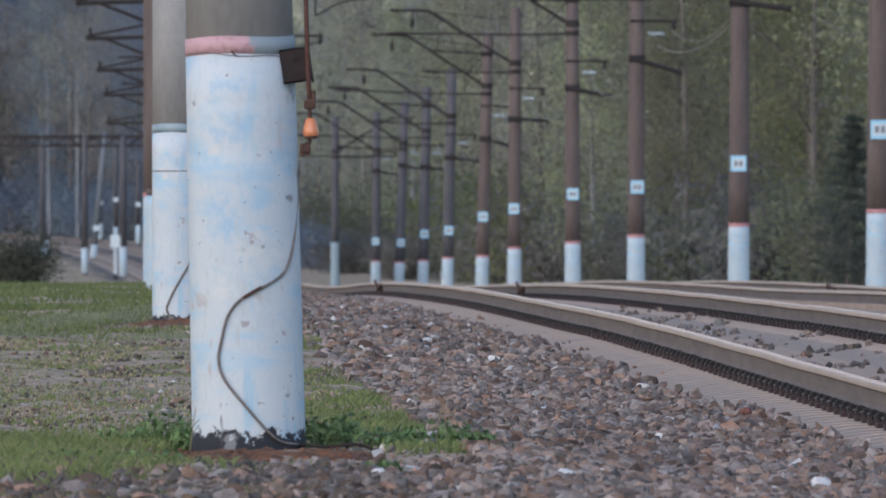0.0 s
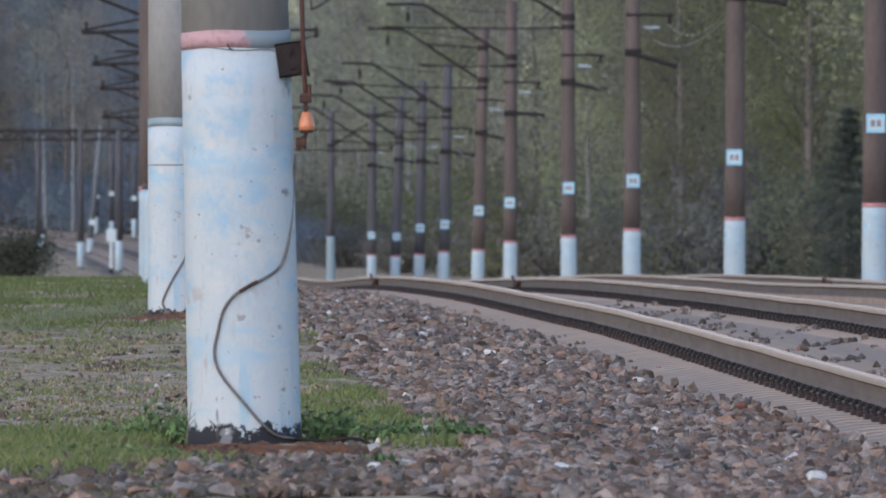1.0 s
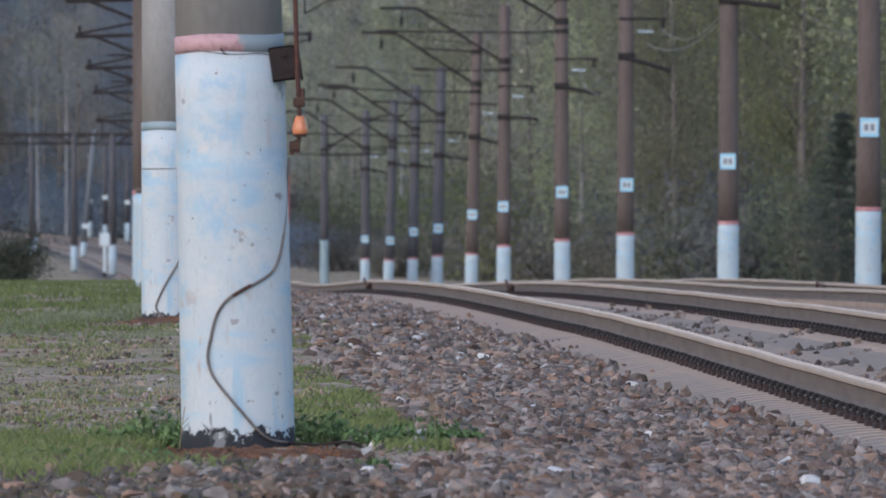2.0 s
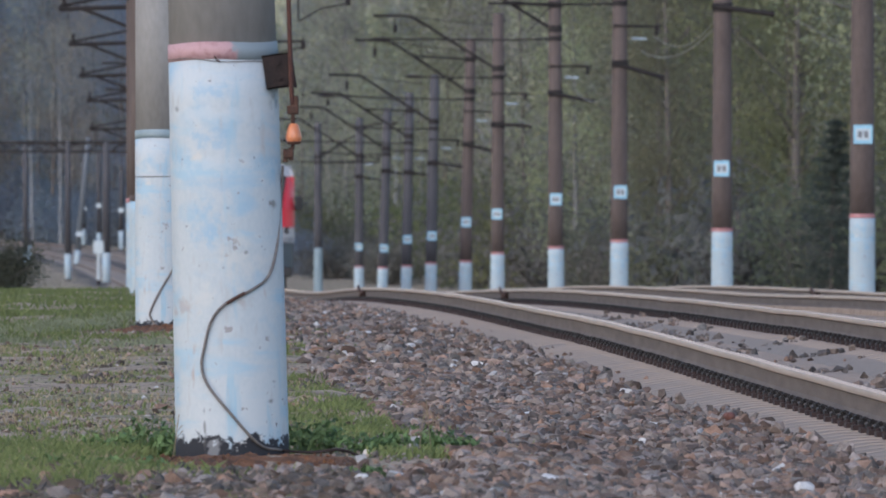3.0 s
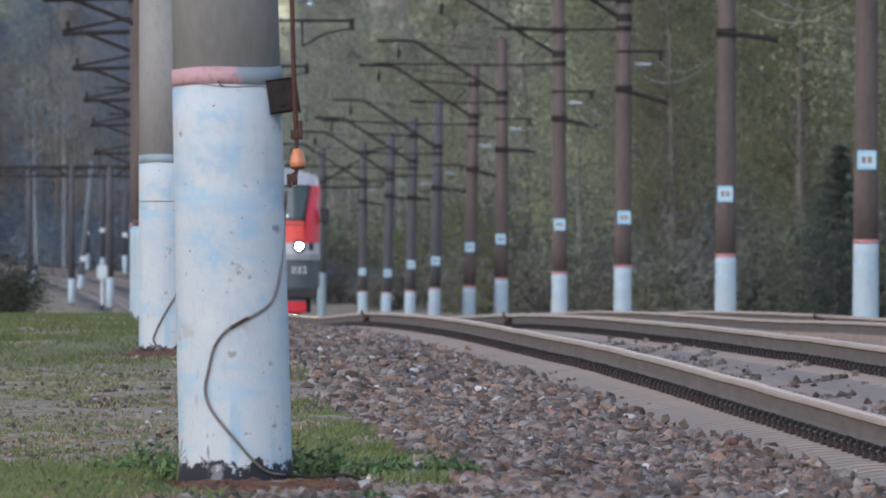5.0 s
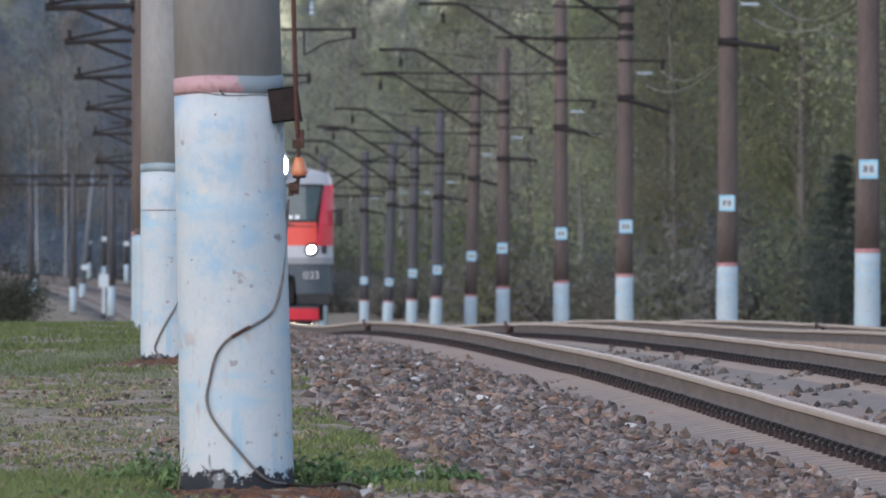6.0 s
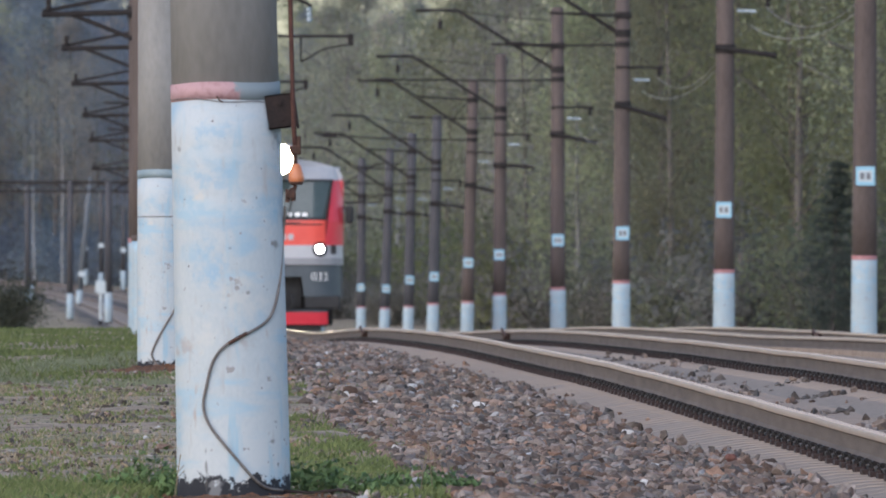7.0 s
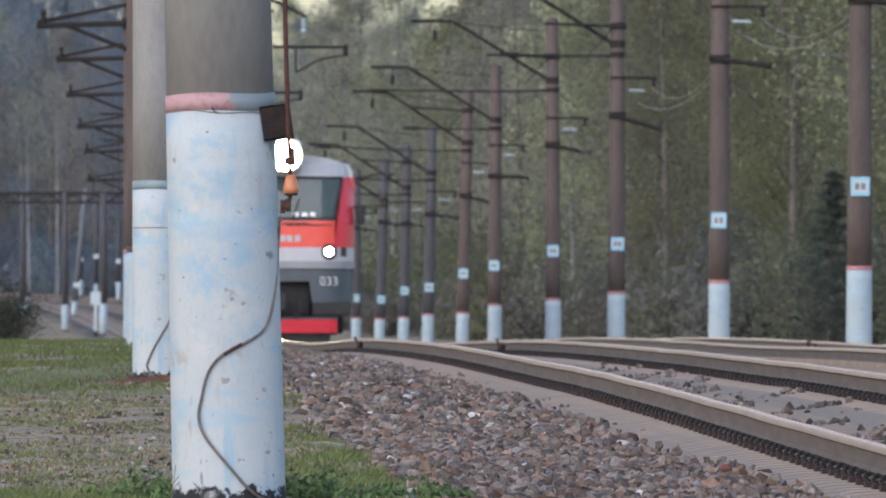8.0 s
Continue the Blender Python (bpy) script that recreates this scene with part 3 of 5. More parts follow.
def pads(bm, s):
    """Rusty base plate under the rail."""
    box(bm, s - 0.115, s + 0.115, -0.085, 0.085, -0.004, 0.0235)
    for d in (-1, 1):
        tube(bm, [(s + d * 0.1, 0.06, 0.02), (s + d * 0.1, 0.06, 0.036)], 0.012, 6)


def clips(bm, s):
    """Spring bows, clamps and bolts on both sides of a rail."""
    for d in (-1, 1):
        cx = s + d * 0.064
        box(bm, cx - 0.022, cx + 0.022, -0.07, 0.07, 0.0235, 0.04)
        tube(bm, [(cx, 0, 0.035), (cx, 0, 0.06)], 0.015, 6)
        tube(bm, [(cx - d * 0.03, -0.055, 0.042), (cx, -0.06, 0.051), (cx, 0.06, 0.051), (cx - d * 0.03, 0.055, 0.042)], 0.010, 4)


def build_sleepers(track, off, y0, count, joined_to):
    sm, cm, pm = sleeper_mesh(), fastening_mesh("rail_clip", clips, CLIP), fastening_mesh("base_plate", pads, PAD)
    rnd = random.Random(int(off * 10) + 3)
    y = y0
    for i in range(count):
        ob = new("sleeper", sm)
        ob.parent = track
        sl = math.atan2(ax(y + 1) - ax(y), 1)
        ob.matrix_basis = Matrix.Translation((ax(y) + off + rnd.uniform(-0.004, 0.004), y, rz(y) + float(lift(off, y)) - 0.1745 + rnd.uniform(-0.0015, 0.0015))) @ Euler((0, -(float(cant(y)) if off < 2 else 0.0) / 1.58 + rnd.uniform(-0.001, 0.001), -sl + rnd.uniform(-0.002, 0.002))).to_matrix().to_4x4()
        for nm, me in (("rail_clip", cm), ("base_plate", pm)):
            new(nm, me).parent = ob
        y += 0.545
    verts, faces = [], []
    base = [(-1.35, -0.125), (1.35, -0.125), (1.35, 0.125), (-1.35, 0.125)]
    while y < joined_to:
        k = len(verts)
        for z in (-0.2, 0.0):
            verts += [(ax(y) + off + a, y + b2, rz(y) + float(lift(off + a, y)) - 0.177 + z) for a, b2 in base]
        faces += [(k + 4, k + 5, k + 6, k + 7), (k, k + 1, k + 5, k + 4), (k + 1, k + 2, k + 6, k + 5), (k + 3, k, k + 4, k + 7)]
        for s in (-0.79, 0.79):
            for d in (-0.08, 0.08):
                j = len(verts)
                for z in (0.0, 0.055):
                    verts += [(ax(y) + off + s + d + a, y + b2, rz(y) + float(lift(off + s, y)) - 0.177 + z) for a, b2 in ((-0.03, -0.07), (0.03, -0.07), (0.03, 0.07), (-0.03, 0.07))]
                faces += [(j + 4, j + 5, j + 6, j + 7), (j, j + 1, j + 5, j + 4), (j + 3, j, j + 4, j + 7), (j + 1, j + 2, j + 6, j + 5)]
        y += 0.545
    ob = mesh_from("far_sleepers", verts, faces, SLEEPER, track)
    ob["kind"] = "stuff"


track_a = build_track("track_1", 0.0, "railway track with rusty rails on concrete sleepers")
track_b = build_track("track_2", 4.1, "second railway track with worn rails on concrete sleepers")


def rail_joint(track, off, y):
    """Fishplates bolted to both sides of a rail end, with a bond."""
    root = part("rail_joint", box(box(bmesh.new(), -0.045, -0.012, -0.42, 0.42, -0.125, -0.04, 0.006), 0.012, 0.045, -0.42, 0.42, -0.125, -0.04, 0.006), RUST, track, "dark bolted fishplates")
    for k in range(6):
        part("bolt", tube(bmesh.new(), [(-0.075, -0.35 + k * 0.14, -0.1), (0.075, -0.35 + k * 0.14, -0.1)], 0.017, 6), RUST, root)
    part("bond", tube(bmesh.new(), smooth_line([(-0.06, -0.5, -0.08), (-0.09, -0.2, -0.02), (-0.09, 0.2, 0.012), (-0.06, 0.5, -0.06)], 4), 0.018, 6), RUST, root)
    root.matrix_basis = pose(ax(y) + off, y, rz(y) + float(lift(off, y)), 0, 0, 1.6)


for t_, o_, y_ in ((track_a, -0.79, 164.0), (track_a, 0.79, 158.0), (track_b, 4.89, 164.5)):
    rail_joint(t_, o_, y_)


def stones(name, n, region, size, material, seed, lift=0.4):
    """Loose stones strewn over the ground; region(rng, n) gives x and y."""
    rng = np.random.default_rng(seed)
    x, y = region(rng, n)
    z = land_z(x, y)
    shapes = []
    for s in range(12):
        bm = bmesh.new()
        rr = random.Random(seed * 31 + s)
        for k2 in range(9):
            d = Vector((rr.gauss(0, 1), rr.gauss(0, 1), rr.gauss(0, 1))).normalized() * rr.uniform(0.88, 1.1)
            bm.verts.new((d.x * 1.15, d.y, d.z))
        hull = bmesh.ops.convex_hull(bm, input=bm.verts[:])
        bmesh.ops.delete(bm, geom=[g for g in hull["geom_interior"] if isinstance(g, bmesh.types.BMVert)], context="VERTS")
        bmesh.ops.triangulate(bm, faces=bm.faces[:])
        bm.verts.index_update()
        shapes.append((np.array([v.co[:] for v in bm.verts]), np.array([[v.index for v in fc.verts] for fc in bm.faces])))
        bm.free()
    V, F, k = [], [], 0
    which = rng.integers(0, 12, len(x))
    r = size * np.clip(rng.lognormal(0, 0.38, len(x)), 0.4, 1.9)
    ang = rng.uniform(0, math.tau, len(x))
    sq = rng.uniform(0.65, 1.1, len(x))
    for s in range(12):
        ids = np.where(which == s)[0]
        v, f = shapes[s]
        c, d = np.cos(ang[ids])[:, None], np.sin(ang[ids])[:, None]
        px = (v[:, 0] * c - v[:, 1] * d * 0.8) * r[ids, None] + x[ids, None]
        py = (v[:, 0] * d + v[:, 1] * c * 0.8) * r[ids, None] + y[ids, None]
        pz = v[:, 2] * (r * sq)[ids, None] + (z + r * lift)[ids, None]
        V.append(np.stack([px, py, pz], -1).reshape(-1, 3))
        F.append((f[None] + (np.arange(len(ids)) * len(v))[:, None, None] + k).reshape(-1, 3))
        k += len(ids) * len(v)
    return mesh_from(name, np.concatenate(V).tolist(), np.concatenate(F).tolist(), material)


def bed(u0, u1, y0, y1, power=1.0):
    def region(rng, n):
        y = y0 + (y1 - y0) * rng.random(n) ** power
        u = rng.uniform(u0, u1, n)
        return u + axis_x(y), y
    return region


def ragged(u0, u1, y0, y1, power=1.0):
    """As bed(), but thinning out towards u0."""
    def region(rng, n):
        y = y0 + (y1 - y0) * rng.random(n) ** power
        u = u1 - (u1 - u0) * rng.random(n) ** 2.0
        return u + axis_x(y), y
    return region


def heaps(u0, u1, y0, y1, count, spread):
    """Stones in small heaps."""
    def region(rng, n):
        cy, cx = rng.uniform(y0, y1, count), rng.uniform(u0, u1, count)
        k = rng.integers(0, count, n)
        y = cy[k] + rng.normal(0, spread * 3, n)
        return np.clip(cx[k] + rng.normal(0, spread, n), -0.6, 0.62) + axis_x(y), y
    return region


def heaps2(u0, u1, y0, y1, count, spread):
    """Low heaps of stones on the verge."""
    def region(rng, n):
        cy, cx = rng.uniform(y0, y1, count), rng.uniform(u0, u1, count)
        k = rng.integers(0, count, n)
        y = cy[k] + rng.normal(0, spread * 5, n)
        return cx[k] + rng.normal(0, spread, n) + axis_x(y), y
    return region


for k, (n, region, size, material) in enumerate([
        (10500, bed(-3.0, -1.5, 41.5, 75, 1.25), 0.0235, STONE_A), (7500, bed(-3.0, -1.5, 41.5, 75, 1.25), 0.0225, STONE_B), (210, bed(-3.0, -1.5, 41, 90), 0.021, STONE_C), (1900, bed(-2.95, -1.5, 41, 53), 0.026, STONE_A), (1500, bed(-2.95, -1.5, 41, 53), 0.025, STONE_B), (450, bed(-4.2, -2.95, 41, 45.4), 0.024, STONE_A), (350, bed(-4.2, -2.95, 41, 45.4), 0.024, STONE_B), (60, bed(-3.4, -1.5, 41, 52), 0.022, STONE_C),
        (1500, bed(-1.8, -1.36, 45, 120), 0.021, STONE_A), (1100, bed(-1.7, -1.38, 45, 120), 0.02, STONE_B), (120, bed(-1.4, -1.1, 45, 120), 0.017, STONE_A), (1100, bed(-1.6, -1.26, 45, 150), 0.027, STONE_A), (800, bed(-1.6, -1.24, 45, 150), 0.026, STONE_B), (500, bed(-1.5, -1.14, 47, 66), 0.025, STONE_A), (400, bed(-1.5, -1.12, 47, 66), 0.025, STONE_B), (70, bed(-1.7, -1.3, 48, 150), 0.024, STONE_C),
        (5200, bed(-3.0, -1.46, 75, 170, 1.3), 0.027, STONE_A), (3600, bed(-3.0, -1.46, 75, 170, 1.3), 0.027, STONE_B), (120, bed(-3.0, -1.5, 75, 160), 0.025, STONE_C),
        (3500, bed(-5.8, -2.9, 47, 110, 1.2), 0.0085, STONE_A), (2600, bed(-5.8, -3.0, 49, 108, 1.1), 0.010, CLOD), (600, heaps2(-5.8, -3.0, 54, 108, 24, 0.16), 0.015, CLOD), (700, heaps2(-5.8, -3.0, 54, 110, 22, 0.16), 0.017, SOIL_CLOD), (1800, bed(-5.8, -3.0, 50, 112, 1.1), 0.013, SOIL_CLOD), (800, bed(-6.2, -2.9, 46, 125, 1.3), 0.011, STONE_B), (130, bed(-6, -2.9, 46, 110), 0.009, STONE_C), (500, heaps2(-6, -3.2, 50, 100, 26, 0.1), 0.018, STONE_A),
        (3000, ragged(-6.2, -3.4, 41, 46.8), 0.018, SOIL_CLOD), (2200, bed(-6.2, -3.4, 41, 46.2), 0.024, SOIL_CLOD), (700, bed(-6.0, -3.4, 41, 46.4), 0.024, STONE_A), (3000, ragged(-4.3, -2.7, 41, 47.3), 0.019, STONE_A), (2200, ragged(-4.3, -2.7, 41, 47.3), 0.018, STONE_B),
        (420, heaps(-0.1, 0.5, 72, 125, 16, 0.13), 0.025, STONE_B), (260, heaps(-0.4, 0.5, 62, 125, 24, 0.12), 0.02, STONE_A), (1500, bed(1.5, 2.6, 60, 190), 0.026, STONE_A), (1100, bed(1.5, 2.6, 60, 190), 0.026, STONE_B),
        (1200, bed(5.5, 7.4, 90, 230), 0.03, STONE_A)]):
    tagged(stones("ballast_stones", n, region, size, material, 40 + k), "loose crushed granite ballast of mixed browns and greys", "ballast", kind="stuff")


# ---- poles of the overhead line ----
def base_radius(z):
    return 0.213 - 0.0055 * z


def make_pole(height, white_h, shaft_mat, side, band=RED_PAINT, plate_z=None, field_arm=True, detail=False, reach=2.8, arm_z=None, wash=LIMEWASH_HAZED, field=(5.63, 5.38, 6.4), cross=0.0):
    """A tapered concrete pole. side: +1 when the track lies towards +x, -1 towards -x."""
    root = new("catenary_pole")
    n = 40 if detail else 20
    r = base_radius
    part("shaft", lathe(bmesh.new(), [(r(white_h), white_h - 0.02), (r(white_h + 1), white_h + 1), (r(height * 0.6), height * 0.6), (r(height), height), (r(height) * 0.5, height + 0.05)], n), shaft_mat, root, smooth=True)
    prof = [(r(z) + 0.003, z) for z in np.linspace(-0.4, white_h, 12)]
    part("limewashed_base", lathe(bmesh.new(), prof, n), wash, root, "blue-white limewash", smooth=True)
    part("painted_band", lathe(bmesh.new(), [(r(white_h) + 0.0045, white_h - 0.004), (r(white_h) + 0.0045, white_h + 0.062)], n, wob=0.004 if detail else 0), band, root, smooth=True)
    t = side
    # inclined bracket over the track, with its tie rod and insulator
    top = height - 1.6
    bm = bmesh.new()
    tube(bm, smooth_line([(t * 0.1, 0, top), (t * 1.4, 0, top + 0.80), (t * 2.5, 0, top + 1.47), (t * 2.8, 0, top + 1.56), (t * 3.75, 0, top + 1.56)], 4), 0.048, 6)
    part("bracket", bm, STEEL_DARK, root)
    part("tie_rod", tube(bmesh.new(), [(t * 0.1, 0, top + 1.3), (t * 1.0, 0, top + 1.34), (t * 2.7, 0, top + 1.55)], 0.012, 5), STEEL_DARK, root)
    part("hanger", lathe(bmesh.new(), [(0.012, -0.5), (0.06, -0.45), (0.06, -0.25), (0.012, -0.2), (0.012, 0.0)], 8, (t * 3.1, 0, top + 1.54)), STEEL_DARK, root)
    part("registration_arm", tube(bmesh.new(), [(t * 0.1, 0, top - 0.28), (t * 1.2, 0, top - 0.3), (t * reach, 0, top - 0.26)], 0.028, 6), STEEL_DARK, root)
    part("rod_insulator", tube(bmesh.new(), [(t * (reach - 0.5), 0, top - 0.265), (t * (reach - 0.1), 0, top - 0.26)], 0.05, 8), STEEL_DARK, root)
    part("clamp_band", lathe(bmesh.new(), [(r(top) + 0.02, top - 0.1), (r(top) + 0.02, top + 0.08)], 14), STEEL_DARK, root)
    part("clamp_band", lathe(bmesh.new(), [(r(top) + 0.02, top - 0.33), (r(top) + 0.02, top - 0.2)], 14), STEEL_DARK, root)
    if arm_z:
        z = arm_z
        part("feeder_arm", tube(bmesh.new(), [(t * 0.25, -0.15, z + 0.02), (-t * 1.5, -0.15, z - 0.02)], 0.045, 6), STEEL_DARK, root)
        part("brace", tube(bmesh.new(), [(-t * 1.1, -0.14, z), (-t * 0.1, -0.14, z - 0.4)], 0.035, 6), STEEL_DARK, root)
        part("tie", tube(bmesh.new(), [(-t * 1.5, -0.12, z + 0.03), (-t * 0.1, -0.12, z + 0.3)], 0.03, 6), STEEL_DARK, root)
        part("insulator", lathe(bmesh.new(), [(0.03, 0), (0.05, 0.05), (0.03, 0.1), (0.05, 0.15), (0.03, 0.2)], 8, (-t * 1.4, -0.15, z + 0.03)), STEEL_DARK, root)
        if z > 6.0:
            part("upper_arm", tube(bmesh.new(), [(t * 0.2, -0.15, z + 0.32), (-t * 0.9, -0.15, z + 0.33)], 0.03, 6), STEEL_DARK, root)
        part("clamp_band", lathe(bmesh.new(), [(r(z) + 0.025, z - 0.08), (r(z) + 0.025, z + 0.1)], 14), STEEL_DARK, root)
    elif field_arm:
        z0, z1, zu = field
        part("feeder_arm", tube(bmesh.new(), [(t * 0.2, -0.18, z0), (-t * 1.0, -0.18, z1)], 0.052, 8), STEEL_DARK, root)
        part("end_cap", tube(bmesh.new(), [(-t * 0.96, -0.18, z1 + 0.008), (-t * 1.03, -0.18, z1 - 0.006)], 0.064, 8), STEEL_DARK, root)
        part("upper_arm", tube(bmesh.new(), [(t * 0.18, -0.17, zu), (-t * 0.95, -0.17, zu - 0.01)], 0.032, 6), STEEL_DARK, root)
        part("insulator", lathe(bmesh.new(), [(0.03, 0), (0.06, 0.05), (0.03, 0.1), (0.06, 0.15), (0.03, 0.2)], 8, (-t * 0.85, -0.17, zu - 0.22)), STEEL_DARK, root)
        part("rod_insulator", tube(bmesh.new(), [(-t * 0.25, -0.2, zu - 0.3), (-t * 0.62, -0.2, zu - 0.31)], 0.034, 8), GLASS_INS, root, "pale glass rod insulator")
        part("clamp_band", lathe(bmesh.new(), [(r(z0) + 0.025, z0 - 0.12), (r(z0) + 0.025, z0 + 0.06)], 14), STEEL_DARK, root)
    if cross:
        part("cross_arm", tube(bmesh.new(), [(-t * 0.2, -0.17, cross - 0.02), (t * 1.75, -0.17, cross + 0.05)], 0.034, 6), STEEL_DARK, root)
        part("stay", tube(bmesh.new(), [(t * 0.1, -0.17, cross - 0.02), (t * 0.75, -0.1, cross - 0.75)], 0.014, 5), STEEL_DARK, root)
        part("clamp_band", lathe(bmesh.new(), [(r(cross) + 0.02, cross - 0.08), (r(cross) + 0.02, cross + 0.08)], 14), STEEL_DARK, root)
    if plate_z:
        rr = r(plate_z)
        pl = part("number_plate", box(bmesh.new(), -0.155, 0.155, -rr - 0.022, -rr - 0.008, plate_z, plate_z + 0.31, 0.004), BLUE, root, "pale blue plate with a white field")
        part("white_field", box(bmesh.new(), -0.118, 0.118, -rr - 0.026, -rr - 0.02, plate_z + 0.06, plate_z + 0.25), PLATE, pl)
        for dx in (-0.085, 0.015):
            part("marking_bar", box(bmesh.new(), dx, dx + 0.07, -rr - 0.029, -rr - 0.025, plate_z + 0.1, plate_z + 0.21), INK, pl)
    return root


RIGHT = "catenary poles along the far side of the line"
LEFT = "catenary poles along the near side of the line"
# far-side poles: distance ahead, sideways, height of the ground, white foot, plate, whole height, field arms, cross arm
FAR_SIDE = [(215, 7.13, -0.66, 1.45, 2.66, 9.1, (5.9, 5.75, 6.9), 0), (260, 5.85, -0.96, 1.45, 2.54, 9.1, (5.91, 5.75, 6.93), 0), (308, 4.52, -1.365, 1.52, 2.54, 8.99, (5.73, 5.38, 6.59), 7.8),
            (347, 3.43, -1.615, 1.50, 2.65, 8.92, (5.63, 5.38, 6.32), 7.94), (393, 2.13, -1.92, 1.5, 2.55, 8.67, (5.41, 5.33, 6.31), 0), (425, 1.24, -2.31, 1.52, 2.67, 8.67, (5.37, 5.1, 6.41), 8.1),
            (464, 0.14, -2.51, 1.5, 2.34, 8.15, (5.1, 4.95, 5.9), 0), (497, -0.77, -2.75, 1.5, 2.38, 8.05, (5.1, 4.95, 5.9), 7.4), (534, -1.81, -2.98, 1.5, 2.17, 8.0, (5.5, 5.3, 6.3), 0), (574, -2.94, -3.11, 1.5, 2.24, 8.0, (5.5, 5.3, 6.3), 0)]
LEAN = {425: 1.4, 464: 1.2, 497: 1.1, 534: 1.8}
for y, x, z, wh, pz, h, fz, cz in FAR_SIDE:
    # beyond 450 m the shaft colour takes in the haze
    p = make_pole(h, wh, CONCRETE_BROWN if y < 450 else CONCRETE_HAZED, -1, plate_z=pz, reach=4.9 if y in (347, 425, 497, 574) else 2.8, field=fz, cross=cz)
    p.matrix_basis = pose(x, y, z, 0, LEAN.get(y, math.sin(y * 1.7) * 0.25), math.cos(y) * 6)
    tagged(p, "brown concrete catenary pole with limewashed base and small plate", "utility pole", RIGHT)
p = make_pole(8.2, 2.3, CONCRETE_HAZED, 1, field_arm=False, band=CONCRETE_HAZED, wash=GREY_PAINT)
p.matrix_basis = pose(-5.1, 620, -3.2, 0, 0, 0)
tagged(p, "thin dark catenary pole with a dim greyish base", "utility pole", RIGHT)

def feeder_wire(a, b2, sag, r, label):
    bm = bmesh.new()
    pts = []
    for k in range(15):
        t = k / 14
        p = Vector(a).lerp(Vector(b2), t)
        p.z -= sag * 4 * t * (1 - t)
        pts.append(p)
    tube(bm, pts, r, 5)
    tagged(part("feeder_wire", bm, WIRE), label, "wire", "feeder wires")


for (y0, x0, z0, _, _, _, f0, _), (y1, x1, z1, _, _, _, f1, _) in zip(FAR_SIDE, FAR_SIDE[1:]):
    feeder_wire((x0 - 0.12, y0, z0 + f0[1] - 0.25), (x1 + 0.5, y1 - 0.2, z1 + f1[2] - 0.58), 0.35, 0.008, "pale sagging feeder wire between two poles")
    feeder_wire((x0 - 0.12, y0, z0 + f0[1] - 0.1), (x1 + 0.82, y1 - 0.17, z1 + f1[2] - 0.21), 0.4, 0.006, "thin sagging upper wire between two poles")

# near-side poles
def steady_arm(p, tip, z):
    """The fixture that holds the contact wire: tube, drop bracket, steady arm and a glass insulator on its stay."""
    part("registration_tube", tube(bmesh.new(), [(0.1, 0.1, z + 0.03), (tip, 0.1, z)], 0.03, 6), STEEL_DARK, p)
    part("drop_bracket", box(bmesh.new(), tip - 0.05, tip + 0.05, 0.06, 0.14, z - 0.18, z + 0.05, 0.01), STEEL_DARK, p)
    part("steady_arm", tube(bmesh.new(), smooth_line([(tip - 0.95, 0.1, z - 0.48), (tip - 0.8, 0.1, z - 0.40), (tip - 0.5, 0.1, z - 0.24), (tip - 0.05, 0.1, z - 0.15)], 4), 0.018, 5), STEEL_DARK, p)
    part("hanger_rod", tube(bmesh.new(), [(tip - 0.95, 0.1, z), (tip - 0.95, 0.1, z - 0.48)], 0.02, 5), STEEL_DARK, p)
    part("stay", tube(bmesh.new(), [(0.1, 0.1, z + 1.9), (tip - 1.25, 0.1, z + 0.84), (tip - 0.74, 0.1, z + 0.58)], 0.032, 6), STEEL_DARK, p)
    part("insulator", lathe(bmesh.new(), [(0.03, -0.3), (0.06, -0.26), (0.035, -0.2), (0.06, -0.15), (0.035, -0.1), (0.055, -0.05), (0.02, 0.0)], 10, (tip - 0.79, 0.1, z + 0.56)), GLASS_INS, p, "pale glass insulator")


pole_one = make_pole(9.6, 1.52, CONCRETE, 1, band=BAND_ONE, field_arm=True, detail=True, wash=LIMEWASH_ONE)
pole_one.matrix_basis = pose(-0.7376, 50.0, 0.0, 0, -1.3, 0)
tagged(pole_one, "grey concrete pole with chipped blue-white base and cable", "utility pole", LEFT)
pole_two = make_pole(9.6, 1.50, CONCRETE, 1, band=GREY_PAINT, detail=True, wash=LIMEWASH_TWO)
pole_two.matrix_basis = pose(-2.03, 101.5, 0.0, 0, -0.35, 0)
tagged(pole_two, "grey concrete pole with blue-white base and grey band", "utility pole", LEFT)
for y, x, z, wh, h, az in [(145, -3.06, -0.12, 1.16, 9.4, 5.6), (200, -4.35, -0.45, 1.5, 9.2, 4.99), (250, -5.45, -0.85, 1.5, 9.4, 5.63), (300, -6.62, -1.25, 1.5, 9.3, 5.98), (350, -7.7, -1.6, 1.5, 9.2, 6.11), (400, -8.8, -1.95, 1.5, 9.3, 6.21), (450, -10.0, -2.3, 1.5, 9.2, 6.0)]:
    p = make_pole(h, wh, CONCRETE_BROWN, 1, band=RED_PAINT if y > 150 else CONCRETE_BROWN, arm_z=az)
    if y in (250, 300):
        steady_arm(p, 4.0 if y == 250 else 3.85, 5.83 if y == 250 else 6.0)
    p.matrix_basis = pose(x, y, z, 0, -0.3, 0)
    tagged(p, "brown concrete catenary pole with limewashed base and bracket arms", "utility pole", LEFT)


def on_pole(pts, off=0.012):
    """Points (sideways, height) laid on the near face of a pole."""
    out = []
    for dx, z in pts:
        r2 = base_radius(z) ** 2 - dx * dx
        out.append((dx, -math.sqrt(r2) - off if r2 > 0 else -0.05, z))
    return out


